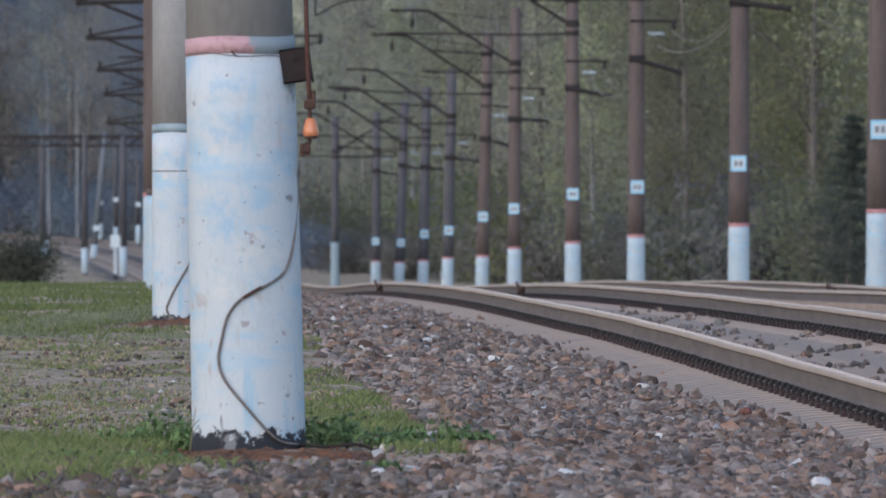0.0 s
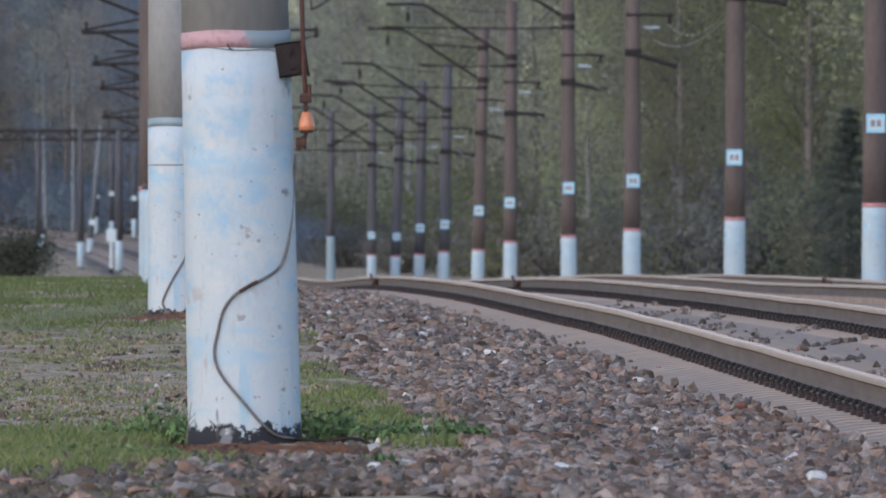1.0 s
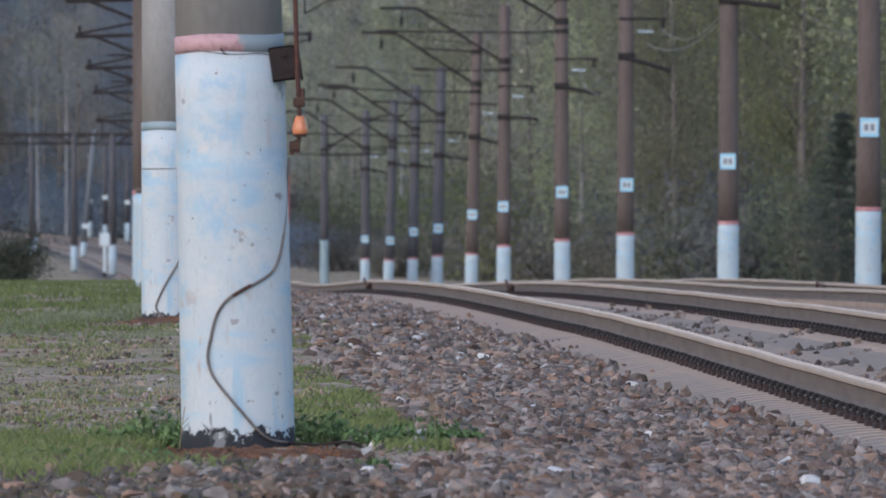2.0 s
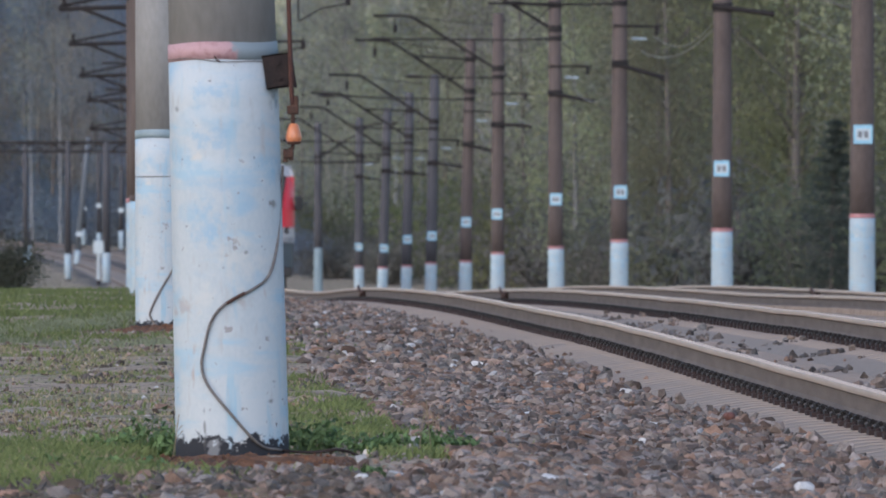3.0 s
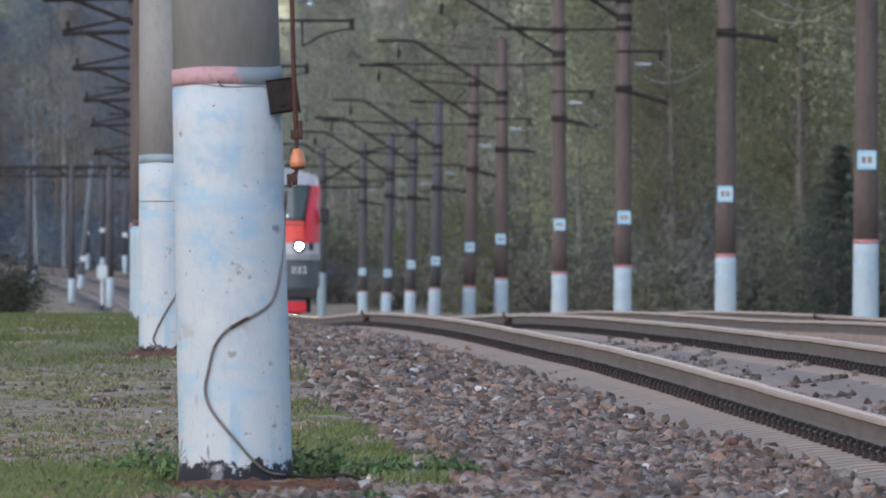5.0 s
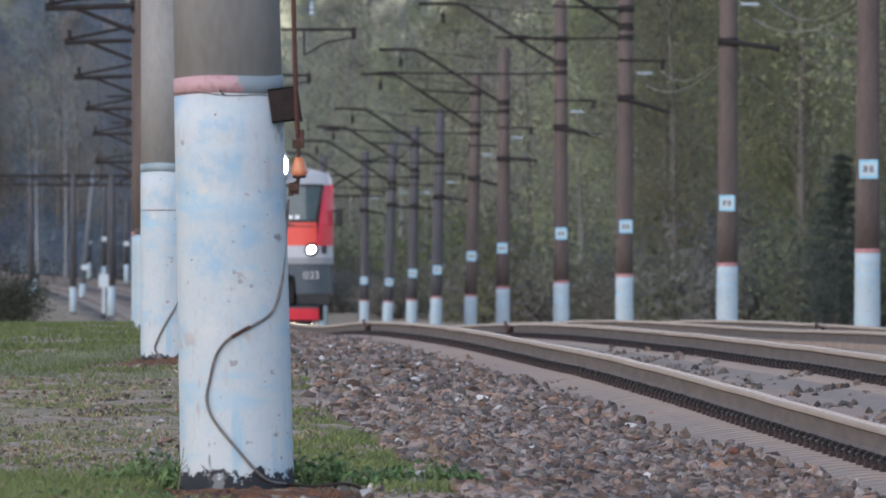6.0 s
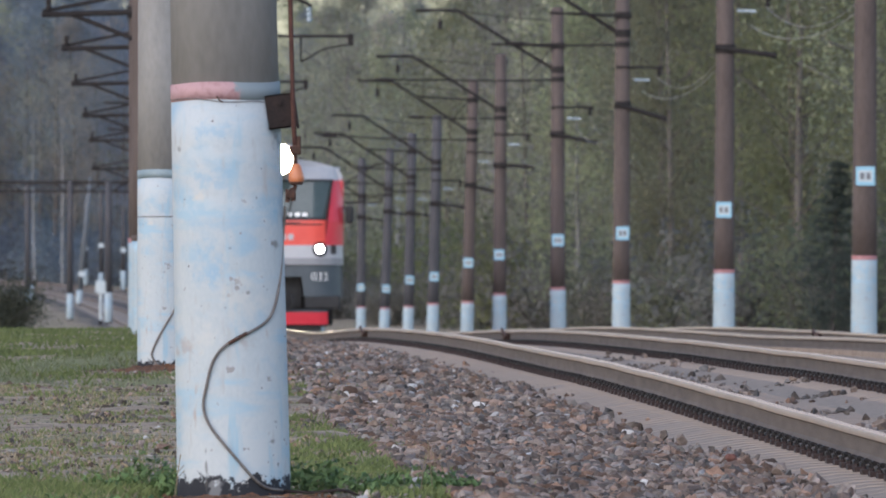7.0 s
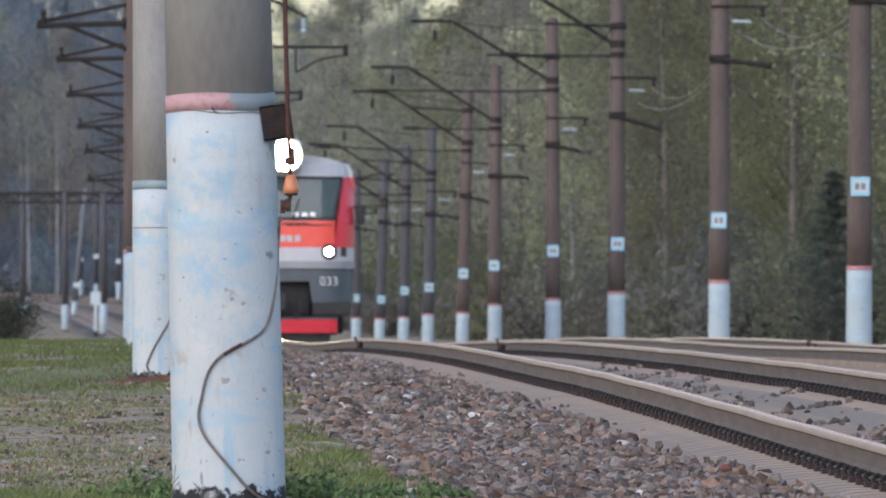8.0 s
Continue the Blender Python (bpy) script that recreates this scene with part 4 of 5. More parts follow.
def fit_out_pole_one(p):
    line = [(0.2187, 1.108), (0.207, 0.989), (0.188, 0.796), (0.153, 0.688), (0.077, 0.634), (-0.010, 0.591), (-0.065, 0.527), (-0.0935, 0.43),
            (-0.106, 0.355), (-0.082, 0.28), (0.002, 0.172), (0.107, 0.054), (0.191, 0.028)]
    pts = on_pole(line)
    part("cable", tube(bmesh.new(), smooth_line(pts, 6), 0.0056, 8), CABLE, p, "weathered grey earthing cable", smooth=True)
    part("cable_tail", tube(bmesh.new(), smooth_line([tuple(pts[-1]), (0.3, -0.2, 0.02), (0.42, -0.2, 0.026), (0.52, -0.15, -0.02)], 5), 0.0058, 8), RUST_DEEP, p, "rusty end of the cable in the soil", smooth=True)
    part("cable_clip", tube(bmesh.new(), on_pole([(0.065, 0.63), (0.03, 0.612), (-0.005, 0.592)], 0.0125), 0.0074, 6), RUST, p)
    bm = bmesh.new()
    box(bm, 0.157, 0.272, -0.15, -0.142, 1.405, 1.535, 0.002)
    box(bm, 0.157, 0.272, -0.15, 0.05, 1.527, 1.535, 0.002)
    box(bm, 0.157, 0.272, -0.15, 0.05, 1.405, 1.413, 0.002)
    box(bm, 0.262, 0.272, -0.165, -0.13, 1.395, 1.545, 0.002)
    br = part("steel_channel", bm, RUST_DEEP, p, "dark rusty steel channel")
    br.matrix_basis = pose(0.215, 0, 1.47, 0, -7, 0) @ pose(-0.215, 0, -1.47)
    for z in (1.44, 1.50):
        part("bolt", tube(bmesh.new(), [(0.21, -0.15, z), (0.21, -0.162, z)], 0.009, 6), RUST_DEEP, br)
    part("down_rod", tube(bmesh.new(), smooth_line([(0.262, -0.16, 1.33), (0.258, -0.17, 1.5), (0.256, -0.165, 2.2), (0.25, -0.15, 5.5)], 4), 0.009, 8), RUST_BRIGHT, p, "rusty down rod", smooth=True)
    bm = bmesh.new()
    box(bm, 0.24, 0.285, -0.185, -0.15, 1.302, 1.337, 0.006)
    tube(bm, [(0.275, -0.165, 1.302), (0.277, -0.165, 1.372)], 0.009, 6)
    tube(bm, [(0.262, -0.168, 1.232), (0.262, -0.168, 1.342)], 0.008, 6)
    part("rod_clamp", bm, RUST, p)
    part("insulator", lathe(bmesh.new(), [(0.018, -0.008), (0.028, 0.0), (0.031, 0.012), (0.027, 0.03), (0.019, 0.058), (0.012, 0.066)], 20, (0.264, -0.168, 1.202)), CERAMIC, p, "orange-brown ceramic insulator", smooth=True)
    bm = bmesh.new()
    lathe(bm, [(0.02, -0.006), (0.027, 0.0), (0.024, 0.006)], 16, (0.264, -0.168, 1.194))
    tube(bm, [(0.262, -0.168, 1.202), (0.256, -0.168, 1.167)], 0.008, 6)
    box(bm, 0.222, 0.262, -0.185, -0.15, 1.137, 1.167, 0.006)
    tube(bm, [(0.232, -0.168, 1.172), (0.230, -0.168, 1.122)], 0.01, 6)
    tube(bm, [(0.25, -0.168, 1.177), (0.252, -0.168, 1.127)], 0.01, 6)
    part("cable_clamp", bm, RUST, p)
    bm = bmesh.new()
    ring = [(math.cos(a) * (base_radius(1.5) + 0.006), math.sin(a) * (base_radius(1.5) + 0.006), 1.512 - 0.014 * math.cos(a) + 0.004 * math.sin(5 * a)) for a in np.linspace(0, math.tau, 40)]
    tube(bm, ring, 0.0018, 5)
    part("wire_loop", bm, CABLE, p)
    part("wire_end", tube(bmesh.new(), on_pole([(-0.03, 1.53), (-0.02, 1.515), (-0.008, 1.507)], 0.008), 0.003, 5), RUST, p)


fit_out_pole_one(pole_one)
part("cable", tube(bmesh.new(), smooth_line(on_pole([(0.15, 0.60), (0.057, 0.445), (-0.03, 0.30), (-0.088, 0.18), (-0.096, 0.118), (-0.03, 0.03), (0.06, -0.02)]), 5), 0.0085, 8), CABLE, pole_two, smooth=True)
part("wire_loop", tube(bmesh.new(), [(math.cos(a) * (base_radius(1.2) + 0.006), math.sin(a) * (base_radius(1.2) + 0.006), 1.2) for a in np.linspace(0, math.tau, 30)], 0.004, 5), CABLE, pole_two)


# ---- far posts, a portal over the far tracks ----
def far_post(x, y, white, h, r=0.19, label="distant dark pole with a white base", shaft=None, lean=0.0, plate=0.0):
    z = lz(x, y)
    p = new("line_post")
    part("shaft", lathe(bmesh.new(), [(r, white), (r * 0.75, h), (r * 0.3, h + 0.04)], 12), shaft or CONCRETE_HAZED, p, smooth=True)
    part("white_base", lathe(bmesh.new(), [(r + 0.004, -0.3), (r + 0.004, white)], 12), LIMEWASH_HAZED, p, smooth=True)
    if plate:
        part("number_plate", box(bmesh.new(), -0.2, 0.2, -r - 0.03, -r - 0.01, plate, plate + 0.34, 0.006), PLATE, p, "small blank white plate")
    p.matrix_basis = pose(x, y, z, 0, lean, 0)
    return tagged(p, label, "utility pole", "distant posts by the far tracks")


# sideways, ahead, height of the white foot, whole height
for x, y, wh, h, plate in ((-20.45, 750, 1.52, 7.9, 0), (-25.8, 846, 1.1, 8.0, 0), (-28.15, 1080, 1.4, 7.0, 2.9), (-23.2, 1000, 1.5, 6.0, 2.9), (-27.2, 900, 1.05, 2.0, 0), (-25.9, 1040, 1.2, 7.5, 3.2),
                           (-31.6, 750, 1.5, 7.9, 0), (-10.6, 750, 1.5, 7.9, 0), (-35.5, 846, 1.5, 8.0, 0), (-14.4, 846, 1.5, 8.0, 0)):
    far_post(x, y, wh, h, plate=plate)
far_post(-17.9, 735, 1.75, 7.9, 0.22)
far_post(-22.9, 860, 1.0, 8.4, 0.2, "pale grey leaning post with a white foot", CONCRETE_SLATE, 5.4, 1.9)


def portal(x0, x1, y, z):
    p = new("portal_beam")
    for dz in (0.0, 0.55):
        part("chord", box(bmesh.new(), x0, x1, -0.08, 0.08, dz, dz + 0.12), STEEL_DARK, p)
    n = int((x1 - x0) / 0.7)
    for i in range(n):
        a = x0 + (x1 - x0) * i / n
        up = i % 2
        part("lattice_bar", tube(bmesh.new(), [(a, 0, 0.06 + 0.5 * up), (a + (x1 - x0) / n, 0, 0.56 - 0.5 * up)], 0.035, 5), STEEL_DARK, p)
    p.matrix_basis = pose(0, y, z)
    return tagged(p, "dark steel lattice portal beam across the far tracks", "portal beam")


portal(-32.0, -10.2, 750.3, lz(-20.4, 750) + 7.3)
portal(-36.0, -14.0, 846.3, lz(-25, 846) + 7.4)


def signpost(x, y):
    p = new("sign_post")
    z = lz(x, y)
    part("post", tube(bmesh.new(), [(0, 0, -0.2), (0, 0, 1.75)], 0.085, 10), PLATE, p, "white post")
    part("sign", box(bmesh.new(), -0.28, 0.28, -0.1, -0.06, 1.75, 2.45, 0.02), PLATE, p, "blank white sign board")
    part("foot", tube(bmesh.new(), [(0, 0, -0.2), (0, 0, 0.3)], 0.095, 10), STEEL_DARK, p)
    p.matrix_basis = pose(x, y, z)
    return tagged(p, "white trackside marker post with a square board", "signpost")


signpost(-18.0, 722)


# ---- the train ----
def nose_y(x, z):
    """How far the front stands back at width x and height z."""
    a = abs(x) / 1.75
    return 0.12 * a * a + 0.5 * a ** 8 + (0.34 * max(0.0, z - 2.9) if z > 2.9 else 0.0) + (0.9 * max(0.0, z - 4.0) ** 2) + 0.12 * max(0.0, 1.0 - z)


def patch(name, x0, x1, z0, z1, material, parent, proud=0.0, nx=14, nz=8, shear=0.0, label="", thick=0.06):
    """A panel of the curved front; shear slants its x0 edge with height."""
    bm = bmesh.new()
    front, back = [], []
    for j in range(nz + 1):
        z = z0 + (z1 - z0) * j / nz
        xa = x0 + shear * j / nz
        row = []
        for i in range(nx + 1):
            x = xa + (x1 - xa) * i / nx
            row.append((x, nose_y(x, z) - proud, z))
        front.append([bm.verts.new(c) for c in row])
        back.append([bm.verts.new((c[0], c[1] + thick, c[2])) for c in row])
    for j in range(nz):
        for i in range(nx):
            bm.faces.new((front[j][i], front[j][i + 1], front[j + 1][i + 1], front[j + 1][i]))
            bm.faces.new((back[j + 1][i], back[j + 1][i + 1], back[j][i + 1], back[j][i]))
    for j in range(nz):
        bm.faces.new((front[j + 1][0], back[j + 1][0], back[j][0], front[j][0]))
        bm.faces.new((front[j][nx], back[j][nx], back[j + 1][nx], front[j + 1][nx]))
    for i in range(nx):
        bm.faces.new((front[0][i], back[0][i], back[0][i + 1], front[0][i + 1]))
        bm.faces.new((front[nz][i + 1], back[nz][i + 1], back[nz][i], front[nz][i]))
    ob = part(name, bm, material, parent, label, smooth=False)
    return ob


def front_sheet(name, half, z0, z1, material, parent, proud, label, nx=20, nz=8):
    """A curved sheet of the front whose half width changes with height."""
    bm = bmesh.new()
    rows = []
    for j in range(nz + 1):
        z = z0 + (z1 - z0) * j / nz
        xs = [half(z) * (2 * i / nx - 1) for i in range(nx + 1)]
        rows.append([[bm.verts.new((x, nose_y(x, z) - proud + d, z)) for x in xs] for d in (0.0, 0.05)])
    for (a, a2), (b, b2) in zip(rows, rows[1:]):
        for i in range(nx):
            bm.faces.new((a[i], a[i + 1], b[i + 1], b[i]))
            bm.faces.new((b2[i], b2[i + 1], a2[i + 1], a2[i]))
    return part(name, bm, material, parent, label, smooth=True)


def car_profile(bm, y0, y1, z0, z1, w, arch=0.0):
    pts = [(-w, z0), (w, z0), (w, z1)]
    if arch:
        pts += [(w * math.cos(a), z1 + arch * math.sin(a)) for a in np.linspace(0.25, math.pi - 0.25, 11)]
    pts.append((-w, z1))
    a = [bm.verts.new((x, y0, z)) for x, z in pts]
    b2 = [bm.verts.new((x, y1, z)) for x, z in pts]
    n = len(pts)
    for k in range(n):
        bm.faces.new((a[k], a[(k + 1) % n], b2[(k + 1) % n], b2[k]))
    bm.faces.new(a[::-1]), bm.faces.new(b2)
    return bm


def wheelset(parent, y):
    w = part("wheelset", tube(bmesh.new(), [(-0.8, y, 0.46), (0.8, y, 0.46)], 0.08, 8), T_BLACK, parent)
    for s in (-0.79, 0.79):
        bm = bmesh.new()
        tube(bm, [(s - 0.07, y, 0.475), (s + 0.07, y, 0.475)], 0.475, 20)
        part("wheel", bm, STEEL_DARK, w)
    return w


def car_body(root, y0, y1):
    part("lower_body", car_profile(bmesh.new(), y0, y1, 1.04, 1.85, 1.74), T_DARK, root)
    part("waist_band", car_profile(bmesh.new(), y0, y1, 1.853, 2.3, 1.745), T_GREY, root)
    part("upper_body", car_profile(bmesh.new(), y0, y1, 2.303, 3.88, 1.74), T_RED, root)
    part("roof", car_profile(bmesh.new(), y0, y1, 3.883, 4.0, 1.72, 0.42), T_GREY, root)
    part("underframe", box(bmesh.new(), -1.5, 1.5, y0 + 0.4, y1 - 0.4, 0.35, 1.04), T_BLACK, root)
    for s in (-1, 1):
        k = y0 + 2.6
        while k < y1 - 2:
            part("side_window", box(bmesh.new(), s * 1.745 - 0.012, s * 1.745 + 0.012, k, k + 1.3, 2.5, 3.4, 0.01), T_GLASS, root)
            k += 1.9
    for yy in (y0 + 2.6, y0 + 5.0, y1 - 5.0, y1 - 2.6):
        wheelset(root, yy)


def build_train():
    lead = tagged(new("train"), "red and grey electric multiple unit with lit headlights", "train")
    car_body(lead, 0.75, 21.6)
    # the cab front
    patch("front_skirt", -1.36, 1.36, 0.36, 0.66, T_RED, lead, 0.12, label="bright red lower skirt")
    patch("obstacle_plate", -1.2, 1.2, 0.14, 0.36, T_BLACK, lead, 0.0)
    patch("lower_front", -0.80, -1.68, 1.04, 1.80, T_DARK, lead, shear=0.12)
    patch("lower_front", 0.80, 1.68, 1.04, 1.80, T_DARK, lead, shear=-0.12)
    patch("lower_front", -0.72, 0.72, 1.52, 1.80, T_DARK, lead)
    patch("coupler_recess", -0.72, 0.72, 0.78, 1.52, T_BLACK, lead, -0.45)
    box_ = bmesh.new()
    tube(box_, [(0, 0.6, 1.06), (0, -0.35, 1.06)], 0.11, 10)
    box(box_, -0.2, 0.2, -0.5, -0.1, 0.86, 1.26, 0.04)
    part("coupler", box_, T_BLACK, lead)
    for s in (-1, 1):
        bm = bmesh.new()
        box(bm, s * 1.22 - 0.44, s * 1.22 + 0.44, 0.05, 0.6, 0.74, 1.06, 0.04)
        part("equipment_box", bm, T_BLACK, lead)
        part("hose", tube(bmesh.new(), smooth_line([(s * 0.5, 0.0, 1.1), (s * 0.52, -0.15, 0.85), (s * 0.42, -0.15, 0.72), (s * 0.35, 0.0, 0.9)], 5), 0.025, 6), T_BLACK, lead)
    patch("grey_band", -1.74, 1.74, 1.80, 2.29, T_GREY, lead, 0.015, nx=24)
    patch("orange_panel", -1.30, 1.30, 2.29, 2.93, T_ORANGE, lead, 0.012, nx=20, label="orange-red cab front panel")
    wide = lambda z: 1.27 + 0.20 * (z - 2.93) / 0.95
    front_sheet("windscreen", wide, 2.93, 3.88, T_GLASS, lead, -0.012, "dark raked windscreen")
    patch("windscreen_frame", -1.36, 1.36, 2.90, 2.97, T_BLACK, lead, 0.022, nx=20, nz=1)
    patch("windscreen_frame", -1.5, 1.5, 3.85, 3.90, T_BLACK, lead, 0.02, nx=20, nz=1)
    patch("panel_groove", 0.2, 1.24, 2.78, 2.81, T_BLACK, lead, 0.016, nx=10, nz=1)
    patch("panel_groove", -1.24, -0.2, 2.78, 2.81, T_BLACK, lead, 0.016, nx=10, nz=1)
    patch("waist_groove", -1.72, 1.72, 1.785, 1.815, T_BLACK, lead, 0.018, nx=24, nz=1)
    # below its crease the band is set in a darker grey
    patch("lower_band", -1.72, 1.72, 1.82, 1.98, T_MID, lead, 0.022, nx=24, nz=2, label="darker grey lower edge of the band")
    patch("skirt_top", -1.38, 1.38, 0.655, 0.72, T_DARK, lead, 0.05, nx=16, nz=1)
    for s in (-1, 1):
        bm = bmesh.new()
        rows = []
        for j in range(9):
            z = 2.29 + (3.86 - 2.29) * j / 8
            xin = 1.28 + 0.22 * j / 8
            rows.append([bm.verts.new((s * (xin + (1.75 - xin) * i / 6), nose_y(xin + (1.75 - xin) * i / 6, z) - 0.025, z)) for i in range(7)])
        for a, b2 in zip(rows, rows[1:]):
            for i in range(6):
                bm.faces.new((a[i], a[i + 1], b2[i + 1], b2[i]) if s > 0 else (a[i + 1], a[i], b2[i], b2[i + 1]))
        g = bmesh.ops.extrude_face_region(bm, geom=bm.faces[:])
        bmesh.ops.translate(bm, verts=[v for v in g["geom"] if isinstance(v, bmesh.types.BMVert)], vec=(0, 0.3, 0))
        bmp = bmesh.new()
        tube(bmp, [(s * wide(z + 0.02), nose_y(wide(z), z) - 0.02, z) for z in np.linspace(2.93, 3.88, 7)], 0.035, 6)
        part("windscreen_pillar", bmp, T_BLACK, lead)
        part("corner_panel", bm, T_RED, lead, "deep red cab corner")
        lamp = part("buffer_light", lathe(bmesh.new(), [(0.16, 0), (0.18, 0.03), (0.15, 0.05)], 20), T_BLACK, lead)
        lamp.matrix_basis = pose(s * 1.17, nose_y(1.17, 2.19) - 0.02, 2.19, 90, 0, 0)
        part("glass", lathe(bmesh.new(), [(0.098, 0.051), (0.088, 0.06), (0.045, 0.068)], 20), LAMP_LOW, lamp, "glowing white lamp glass")
        tail = part("tail_light", box(bmesh.new(), s * 1.47 - 0.1, s * 1.47 + 0.1, nose_y(1.47, 2.19) - 0.04, nose_y(1.47, 2.19) + 0.05, 2.08, 2.3, 0.02), T_BLACK, lead, "unlit dark tail lamp")
        mir = part("wing_mirror", box(bmesh.new(), s * 1.9 - 0.10, s * 1.9 + 0.10, 0.5, 0.7, 2.82, 3.26, 0.06), T_BLACK, lead)
        part("mirror_arm", tube(bmesh.new(), [(s * 1.7, 0.7, 3.2), (s * 1.86, 0.66, 3.2)], 0.025, 6), T_BLACK, mir)
        wp = part("wiper", tube(bmesh.new(), [(s * 0.35, nose_y(0.35, 2.92) - 0.05, 2.92), (s * 0.5, nose_y(0.5, 3.4) - 0.05, 3.4)], 0.018, 5), T_BLACK, lead)
        part("wiper_blade", box(bmesh.new(), s * 0.35 - 0.25, s * 0.35 + 0.35, nose_y(0.3, 2.87) - 0.05, nose_y(0.3, 2.87) - 0.02, 2.82, 2.85), T_BLACK, wp)
    # roof brow with the headlight cluster
    patch("roof_brow", -1.66, 1.66, 3.88, 4.2, T_GREY, lead, 0.0, nx=22)
    brow = bmesh.new()
    box(brow, -0.4, 0.56, -0.02, 1.1, 4.0, 4.74, 0.12)
    hl = part("headlight", brow, T_GREY, lead, "headlight housing on the roof brow")
    for dx in (0.18,):
        # Oversized disc: its extra width stands for the lamp's glare.
        g = part("headlight_glass", lathe(bmesh.new(), [(0.33, 0), (0.33, 0.02), (0.22, 0.05)], 28), LAMP_TOP, hl, "dazzling lit headlight glass, widened to hold its glare")
        g.matrix_basis = pose(dx, -0.022, 4.37, 90, 0, 0)
    # Added collar that keeps the lamp's light off brow and windscreen.
    hood = part("spill_hood", lathe(bmesh.new(), [(0.345, -0.02), (0.365, -0.02), (0.375, 0.3), (0.36, 0.3), (0.345, 0.0)], 28), T_BLACK, hl, "added dark hood that keeps lamp spill off the cab")
    hood.matrix_basis = pose(0.18, -0.022, 4.37, 90, 0, 0)
    for dx in (-0.4, 0.42, 0.62, 0.8):
        part("paper", box(bmesh.new(), dx - 0.06, dx + 0.06, nose_y(dx, 3.02) - 0.014, nose_y(dx, 3.02) - 0.01, 2.99, 3.08), T_WHITE, lead, "white papers behind the windscreen")
    cu = bpy.data.curves.new("unit_number", "FONT")
    cu.body, cu.size, cu.extrude, cu.offset, cu.align_x = "033", 0.29, 0.004, -0.006, "CENTER"
    cu.materials.append(T_WHITE)
    for s in (-1, 1):
        tx = new("unit_number", cu)
        tx.parent = lead
        tx.matrix_basis = pose(s * 1.17, nose_y(1.17, 1.6) - 0.03, 1.43, 90, 0, s * 6)
    for dx in (0.12, 0.28, 0.46):
        part("emblem", box(bmesh.new(), dx - 0.065, dx + 0.065, nose_y(dx, 2.45) - 0.03, nose_y(dx, 2.45) - 0.01, 2.42, 2.56, 0.005), T_GREY, lead, "plain pale emblem shapes")
    cars = [lead]
    for i in range(3):
        c = tagged(new("train_car"), "red and grey railway carriage coupled in the train", "train car", "carriages of the train")
        car_body(c, 0, 21.0)
        cars.append(c)
    return cars


TRAIN = build_train()


# ---- trees and shrubs ----
def leaf_cloud(rng, centres, radii, per, size, flat=0.6):
    """Small leaf blades round each centre, facing outwards from it: vertices, faces and normals."""
    n = len(centres) * per
    off = rng.normal(0, 1, (n, 3)) * np.array([1, 1, flat])
    c = np.repeat(centres, per, 0) + off * np.repeat(radii, per)[:, None]
    a = rng.normal(0, 1, (n, 3))
    a /= np.linalg.norm(a, axis=1)[:, None]
    b2 = np.cross(a, rng.normal(0, 1, (n, 3)))
    b2 /= np.linalg.norm(b2, axis=1)[:, None]
    s = size * rng.uniform(0.5, 1.4, (n, 1))
    away = np.repeat(centres, per, 0) * np.array([1, 1, 0.0])
    out = off * 0.5 + away / (np.linalg.norm(away, axis=1)[:, None] + 0.01) * 0.35 + np.array([0, 0, 0.5])
    out /= np.linalg.norm(out, axis=1)[:, None]
    flip = (np.sum(np.cross(a, b2) * out, 1) > 0)[:, None]
    v = np.stack([c - a * s, np.where(flip, c + a * s, c + b2 * s * 0.8), np.where(flip, c + b2 * s * 0.8, c + a * s)], 1).reshape(-1, 3)
    return v, np.arange(n * 3).reshape(-1, 3), np.repeat(out, 3, 0)


def foliage(name, cloud, material, parent):
    v, f, nrm = cloud
    ob = mesh_from(name, v.tolist(), f.tolist(), material, parent, smooth=True)
    ob.data.normals_split_custom_set_from_vertices(nrm.tolist())
    return ob


